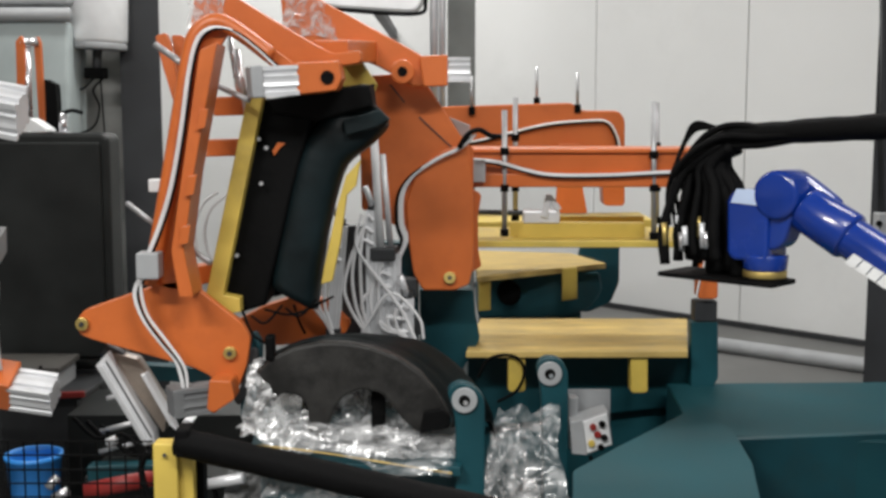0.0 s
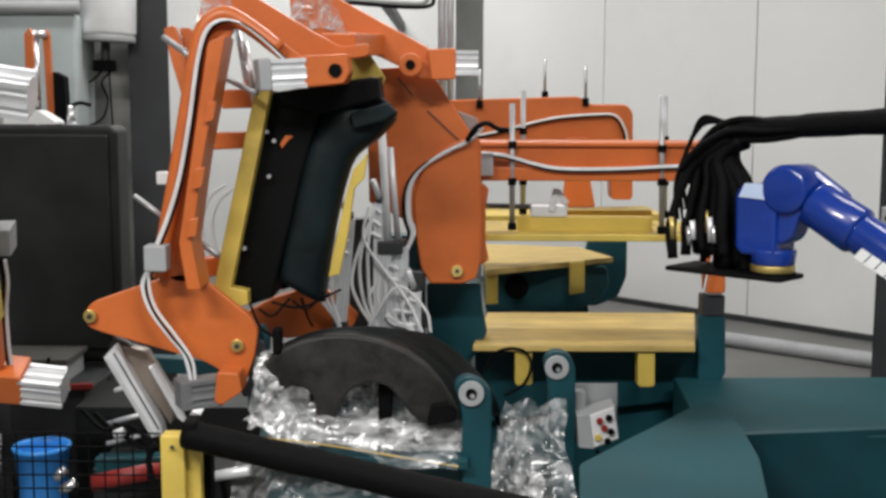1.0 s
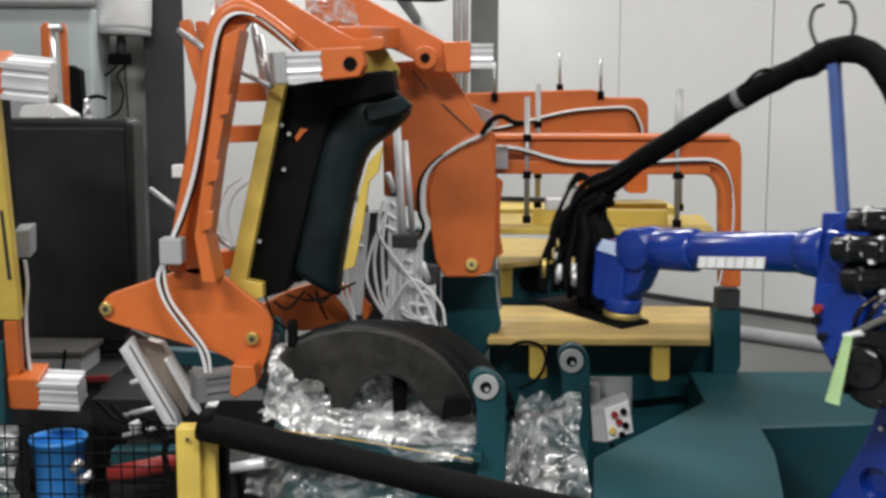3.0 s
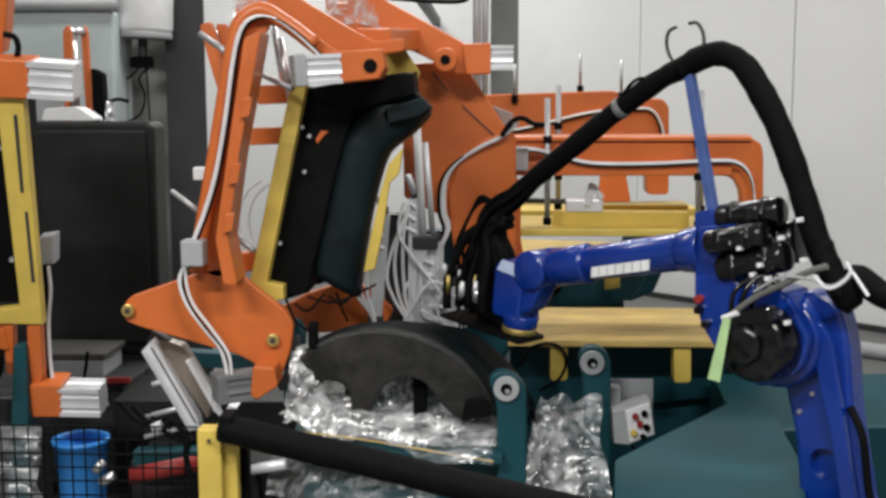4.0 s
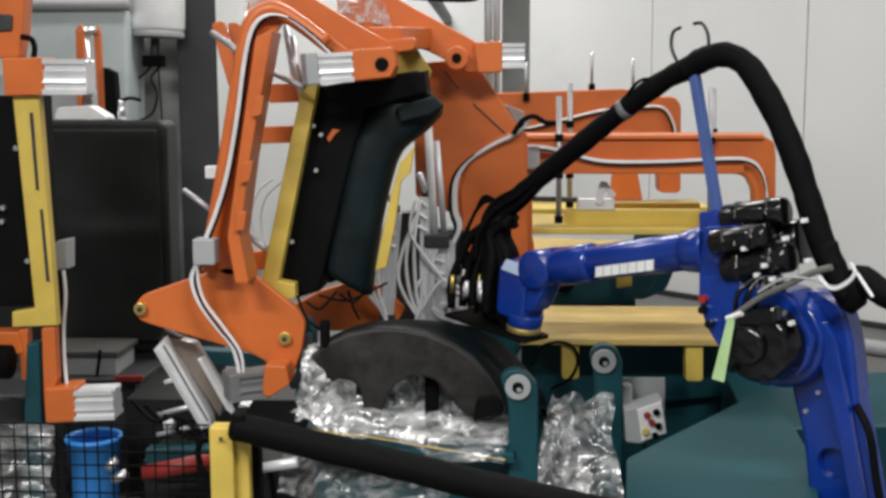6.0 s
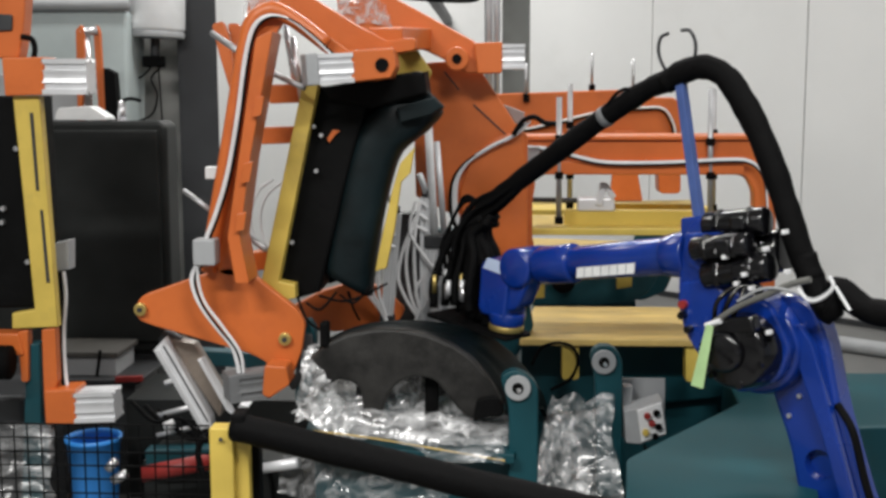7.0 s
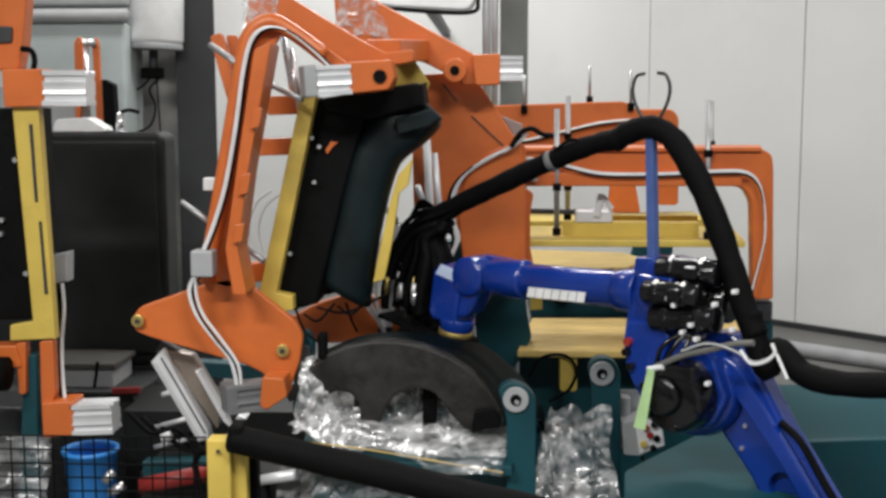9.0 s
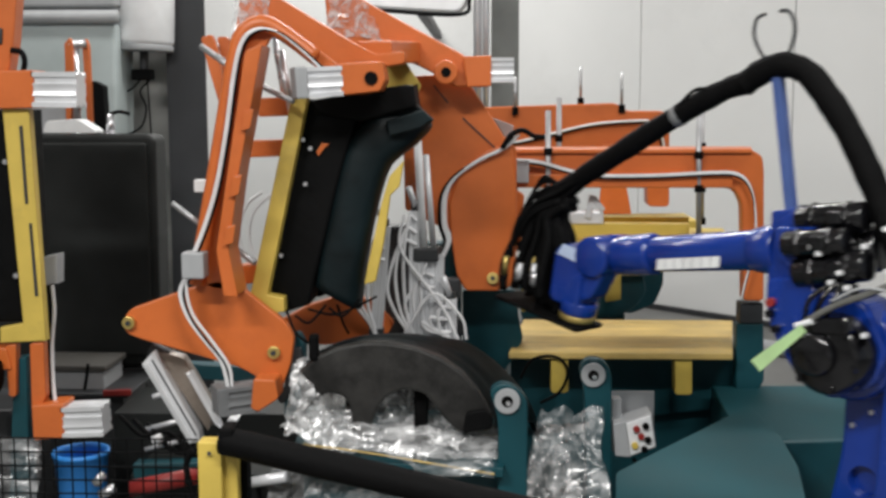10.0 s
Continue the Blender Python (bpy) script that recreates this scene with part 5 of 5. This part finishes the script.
for a, b, r in (((0.11, -0.13, 0.405), (-0.11, -0.13, 0.4), 0.046), ((0.13, -0.07, 0.335), (-0.08, -0.06, 0.335), 0.042), ((0.11, -0.09, 0.245), (-0.13, -0.08, 0.262), 0.048), ((0.1, -0.2, 0.3), (-0.12, -0.2, 0.3), 0.07)):
    motor = rpart("wrist_motor", rod(a, b, r, None, 24, None, 0.01), BLACK_GLOSS, forearm, "glossy black wrist motor", True)
    for k in (0.25, 0.75):
        m = Vector(a).lerp(Vector(b), k)
        rpart("motor_band", rod(m - Vector((0.012, 0, 0)), m + Vector((0.012, 0, 0)), r * 1.1, None, 8, None, 0.004), BLACK_GLOSS, forearm)
    m = Vector(a).lerp(Vector(b), 0.62)
    rpart("motor_plug", block(m.x - 0.03, m.x + 0.02, m.y + r * 0.6, m.y + r * 1.3, m.z - 0.02, m.z + 0.024, 0.007), BLACK_GLOSS, forearm)
for k in range(6):
    a = radians(60 * k + 20)
    x, z = 0.1 * math.cos(a), 0.1 * math.sin(a)
    rpart("motor_bolt", rod((x, -0.01, z), (x, 0.008, z), 0.011, None, 8), BLACK_GLOSS, forearm)
for k in range(3):
    rpart("motor_lead", hose([(0.06 - 0.03 * k, -0.02, 0.1), (0.02 - 0.04 * k, 0.01, 0.17), (-0.03 - 0.02 * k, -0.03, 0.21), (-0.1, -0.06, 0.2 - 0.02 * k)], 0.008), BLACK_GLOSS, forearm, "", True)
for p in [(-0.216, -0.02, 0.365), (-0.147, -0.02, 0.319), (-0.208, -0.02, 0.245), (0.017, -0.02, 0.326), (-0.004, -0.02, 0.305), (-0.034, -0.02, 0.219), (-0.083, -0.02, 0.202), (-0.124, -0.02, 0.063), (0.035, -0.02, -0.018), (-0.068, -0.02, 0.015), (-0.064, -0.02, 0.246)]:
    rpart("connector", block(p[0] - 0.007, p[0] + 0.007, -0.04, -0.015, p[2] - 0.007, p[2] + 0.007, 0.002), WHITE, forearm)
rpart("air_line", hose([(0.041, 0.02, 0.102), (0.005, 0.02, 0.122), (-0.067, 0.02, 0.156), (-0.162, 0.02, 0.185), (-0.24, 0.02, 0.211), (-0.303, 0.02, 0.221)], 0.01), mat("grey_rubber", (0.13, 0.13, 0.12), 0.5), forearm, "grey rubber air line")
rpart("air_line", hose([(-0.062, 0.03, 0.17), (-0.153, 0.03, 0.204), (-0.242, 0.03, 0.192), (-0.307, 0.03, 0.164), (-0.362, 0.03, 0.183)], 0.0045), GREY, forearm)
rpart("tie", hose([(-0.264, 0.03, 0.196), (-0.298, 0.03, 0.16), (-0.343, 0.03, 0.169), (-0.375, 0.03, 0.198), (-0.366, 0.03, 0.228)], 0.006), WHITE, forearm, "white cable tie")
rpart("tie", rod((-0.381, 0.03, 0.197), (-0.416, 0.03, 0.126), 0.005), WHITE, forearm)
rpart("tie", rod((0.059, 0.03, 0.098), (0.005, 0.03, 0.111), 0.009), WHITE, forearm)
rpart("support_bar", beam((0.158, C, 0.41), (0.166, C, 0.89), 0.03, 0.034, 0.003, None, (0, 1, 0)), BLUE_PALE, forearm, "faded blue flat support bar")
rpart("bar_bracket", plate([(0.08, 0.37), (0.21, 0.37), (0.2, 0.44), (0.09, 0.44)], C - 0.06, C + 0.05, 0.006, 0.01), BLUE, forearm)
for s in (-1, 1):
    o = s * 0.062
    rpart("hook", hose([(0.165 + o * 0.4, C, 0.89), (0.165 + o, C, 0.958), (0.165 + o * 1.15, C, 1.008), (0.165 + o * 0.9, C, 1.048), (0.165 + o * 0.4, C, 1.056)], 0.006), DARKSTEEL, forearm, "bent steel wire hook")
rear_hose = rpart("rear_hose", hose([(0.197, -0.17, 0.914), (0.121, -0.17, 0.934), (0.043, -0.17, 0.931), (-0.025, -0.17, 0.885), (-0.068, -0.17, 0.803), (-0.111, -0.17, 0.686), (-0.143, -0.17, 0.555), (-0.164, -0.17, 0.436), (-0.185, -0.17, 0.301), (-0.211, -0.17, 0.201)], 0.041, 14, 6, None, 0.1), BLACK, robot, "black sleeved hose bundle", True)
rpart("rear_hose", hose([tuple(p) for p in [(-0.195, -0.17, 0.282), (-0.217, -0.17, 0.192), (-0.257, -0.17, 0.101)]] + [tuple(p) for p in [(-0.289, -0.17, 0.172), (-0.379, -0.17, 0.101), (-0.502, -0.17, 0.086), (-0.669, -0.17, 0.103)]], 0.04, 14, 6, None, 0.1), BLACK, forearm, "black sleeved hose bundle", True)
tag = rpart("tag", plate([(-0.012, 0.02), (0.014, 0.02), (0.022, -0.19), (-0.022, -0.185)], -0.001, 0.001, 0, 0.0), GREEN_TAG, robot, "pale green paper tag on a string")

# wrist, gripper plate and the short hoses at the tool
wrist = rpart("wrist", plate([(0.02, -0.21), (0.02, -0.03), (0.035, 0.012), (0.14, 0.012), (0.165, -0.02), (0.16, -0.19), (0.14, -0.21)], -0.065, 0.065, 0.012, 0.015), BLUE, robot)
rpart("hub", rod((0.0, -0.08, 0.0), (0.0, 0.07, 0.0), 0.076, None, 36, None, 0.014), BLUE, wrist, "", True)
rpart("hub_arm", plate([(-0.02, -0.16), (-0.06, -0.05), (-0.05, 0.05), (0.04, 0.05), (0.05, -0.18)], -0.05, 0.05, 0.012, 0.03), BLUE, wrist)
rpart("nameplate", plate([(0.04, -0.035), (0.05, 0.014), (0.13, 0.014), (0.15, -0.03)], 0.064, 0.068, 0.001), mat("pale_blue_label", (0.5, 0.6, 0.8), 0.5, 0, 0.05), wrist, "pale blue label")
rpart("flange_housing", rod((0.06, 0, -0.24), (0.06, 0, -0.19), 0.066, 0.072, 32, None, 0.006), BLUE, wrist, "", True)
rpart("flange_ring", rod((0.06, 0, -0.262), (0.06, 0, -0.24), 0.068, None, 32, None, 0.003), BRASS, wrist, "brass-coloured flange ring", True)
rpart("flange_face", rod((0.06, 0, -0.272), (0.06, 0, -0.262), 0.07, None, 32), BLACK, wrist)
rpart("tool_plate", plate([(-0.01, -0.08), (0.4, -0.1), (0.4, 0.1), (-0.01, 0.08)], -0.284, -0.27, 0.003, 0.02, axis="z"), BLACK, wrist, "black tool mounting plate")
random.seed(5)
for k in range(22):
    u, v = k / 21, random.random()
    x, y = 0.13 + 0.25 * u, -0.08 + 0.16 * v
    top = Vector((0.24 - 0.07 * random.random(), 0.05 * (v - 0.5), 0.13 + 0.05 * random.random()))
    r = 0.009 + 0.011 * random.random()
    sway = 0.03 * (random.random() - 0.5)
    rpart("tool_hose", hose([(x, y, -0.265 + 0.07 * random.random()), (x + sway + 0.01, y, -0.13), (x * 0.8 + 0.06 + sway, y * 0.7, 0.0), (x * 0.4 + 0.17, y * 0.5, 0.08), top], r, 8, 5, None, 0.25, k), BLACK, wrist, "", True)
for k in range(7):
    x, y = 0.22 + 0.026 * k, 0.085 - 0.02 * (k % 3)
    z = -0.2 + 0.05 * random.random()
    rpart("fitting", rod((x, y, z), (x + 0.006, y, z + 0.05 + 0.03 * random.random()), 0.009, None, 10), (CHROME, ALU, BRASS, ALU)[k % 4], wrist, "bright hose fitting", True)
rpart("hose_sleeve", hose([(0.15, 0, -0.27), (0.165, 0, -0.16), (0.2, 0, -0.04), (0.235, 0, 0.06), (0.24, 0, 0.15)], 0.036, 10, 5, None, 0.3, 3), BLACK, wrist, "black cloth sleeve", True)
rpart("hose_sleeve", hose([(0.24, -0.03, -0.27), (0.26, -0.03, -0.15), (0.27, -0.02, 0.0), (0.25, 0, 0.12)], 0.04, 10, 5, None, 0.3, 8), BLACK, wrist, "black cloth sleeve", True)
for k in range(3):
    rpart("tool_hose", hose([(0.37 + 0.01 * k, 0.02 * k, -0.12), (0.4, 0.02 * k, 0.0), (0.385 - 0.01 * k, 0.01, 0.1 + 0.02 * k), (0.33, 0, 0.19 + 0.012 * k), (0.24, 0, 0.2), (0.16, 0, 0.21)], 0.007, 8), BLACK, wrist, "", True)
front_hose = rpart("front_hose", hose([(0.04, 0, -0.1), (0, 0, -0.02), (-0.06, 0, 0.05), (-0.2, 0, 0.14), (-0.38, 0, 0.25), (-0.56, 0, 0.36), (-0.72, 0, 0.45), (-0.82, 0, 0.497), (-0.875, 0, 0.512)], 0.037, 14, 6, None, 0.12), BLACK, robot, "black sleeved hose bundle", True)
for k in range(6):
    a = k * 1.05
    o = Vector((0, 0.03 * math.cos(a), 0.03 * math.sin(a)))
    rpart("loose_hose", hose([Vector((0.06, 0, -0.16)) + o * 2.2, Vector((0.03, 0, -0.06)) + o * 2.4, Vector((-0.03, 0, 0.03)) + o * 1.6, Vector((-0.14, 0, 0.09)) + o * 1.1, Vector((-0.26, 0, 0.17)) + o * 0.6], 0.011, 8), BLACK, front_hose, "", True)
rpart("tape", rod((-0.61, 0, 0.388), (-0.635, 0, 0.402), 0.0385, None, 16, None, 0.004), DULL, front_hose, "grey tape wound round the hose", True)
rpart("tape_wire", hose([(-0.645, 0.03, 0.43), (-0.69, 0.03, 0.475), (-0.73, 0.03, 0.49), (-0.76, 0.02, 0.475)], 0.006), BLACK, front_hose)
# plain white maker's mark on the forearm tube
for k in range(7):
    x = 0.64 - 0.036 * k
    rpart("mark", plate([(x + 0.006, 0.27), (x - 0.026, 0.27), (x - 0.034, 0.306), (x - 0.002, 0.306)], C + 0.0645, C + 0.069, 0), PAPER, forearm, "plain white lettering bar")

# seconds, swing, lean of the lower arm, lift of the forearm, tilt of the wrist, lift of the rear hose, extra lift of the front hose
ARM_ANGLES = [
    (0, 135.2, -47.7, 27.9, 0, 16, 3.2),
    (1.8, 135.2, -47.7, 27.9, 0, 16, 3.2),
    (2, 134.8, -46.8, 26.1, 0, 15, 3.2),
    (2.2, 130.5, -43, 17, 1, 8, 3),
    (3.3, 134, -6.2, -9.1, 7, -12, 0),
    (3.5, 134.8, 0, -11, 7.5, -12, 0),
    (4, 137.6, 18, -12, 8, -12, 0),
    (4.3, 138, 19.4, -12, 8, -12, 0),
    (5.7, 138, 19.6, -12, 8, -12, 0),
    (6.8, 138.8, 23.8, -10.2, 7, -12, 0),
    (7, 139.1, 25.6, -9.7, 7, -12, 0),
    (7.5, 139.7, 30.5, -7.9, 6.5, -12, 0),
    (8, 140.7, 35.4, -4.8, 8, -12.5, 0),
    (8.5, 141.3, 40.3, -2.3, 10, -12.5, 0),
    (9, 141.5, 43, -1.5, 11, -12, 0),
    (9.2, 141.4, 43, -1.6, 11, -12, 0),
    (9.5, 140.3, 30.6, -4.8, 10, -13.5, 0),
    (10, 135.2, 1.2, -7.6, 12, -16, 0),
]
LID_SWING = [
    (0, 0.057, -0.208, 0.158, 32.7, 10.7, 1.7),
    (1, 0.016, -0.080, 0.121, 27.4, 8.3, 1.8),
    (2.2, -0.007, -0.009, 0.075, 21.9, 6.6, 1.3),
    (3.5, -0.025, 0.044, 0.038, 13.6, 4.3, 1.3),
    (4, -0.031, 0.054, 0.024, 10.3, 3.5, 1.0),
    (4.5, -0.028, 0.056, 0.018, 8.0, 2.6, 0.7),
    (5, -0.023, 0.050, 0.009, 4.9, 1.6, 0.5),
    (5.5, -0.021, 0.046, -0.001, 1.7, 0.6, -0.0),
    (7, -0.005, 0.007, 0.001, 0.6, 0.1, -0.1),
    (8, 0, 0, 0, 0, 0, 0), (10, 0, 0, 0, 0, 0, 0),
]


def arm_pose(s, lean, lift, tilt, hose_lift, extra, sway=0.2):
    s, lean, lift = radians(s), radians(lean), radians(lift)
    f, up = Vector((math.cos(s), math.sin(s), 0)), Vector((0, 0, 1))

    def turned(ax, at):
        az = -math.sin(ax) * f + math.cos(ax) * up
        x = math.cos(ax) * f + math.sin(ax) * up
        m = Matrix((x, az.cross(x), az)).transposed().to_4x4()
        m.translation = at
        return m
    shoulder = Vector((0, 0, G["zs"])) + G["a1"] * f
    elbow = shoulder + G["a2"] * (math.sin(lean) * f + math.cos(lean) * up)
    fore = turned(lift, elbow)
    tool = turned(radians(tilt), fore @ Vector((G["d4"], C, G["a3"])))
    # the rear hose stays tied at the elbow and leans through the hooks as the forearm tips
    tied = Vector((-0.2, C, 0.25))
    bend = turned(radians(hose_lift), Vector((0, 0, 0)))
    bend.translation = fore @ tied - bend @ tied
    # the front hose runs on from the rear hose's upper end down to the tool
    start, goal = tool @ Vector((0.24, 0, 0.16)), bend @ Vector((0.19, C, 0.916))
    way = start - goal
    far = Vector((-0.875, 0, 0.512))
    swing = turned(math.atan2(way.z, way.dot(f)) + math.atan2(0.512, 0.875) - radians(extra), Vector((0, 0, 0)))
    swing.translation = start if extra else goal - swing @ far
    if extra:
        bend.translation += swing @ far - goal
    tag_at = fore @ Vector((0.045, 0.04, 0.08))
    return turned(-lean, shoulder), fore, tool, swing, turned(sway, tag_at), turned(0, Vector((0, 0, 0))), bend


def motions():
    poses = [(t, arm_pose(*a, 0.85 if t > 9.9 else 0.2)) for t, *a in ARM_ANGLES]
    for k, ob in enumerate((lower_arm, forearm, wrist, front_hose, tag, swivel, rear_hose)):
        walk(ob, [(t, p[k]) for t, p in poses])
    walk(lid, [(t, HOME @ pose(*p)) for t, *p in LID_SWING])


motions()
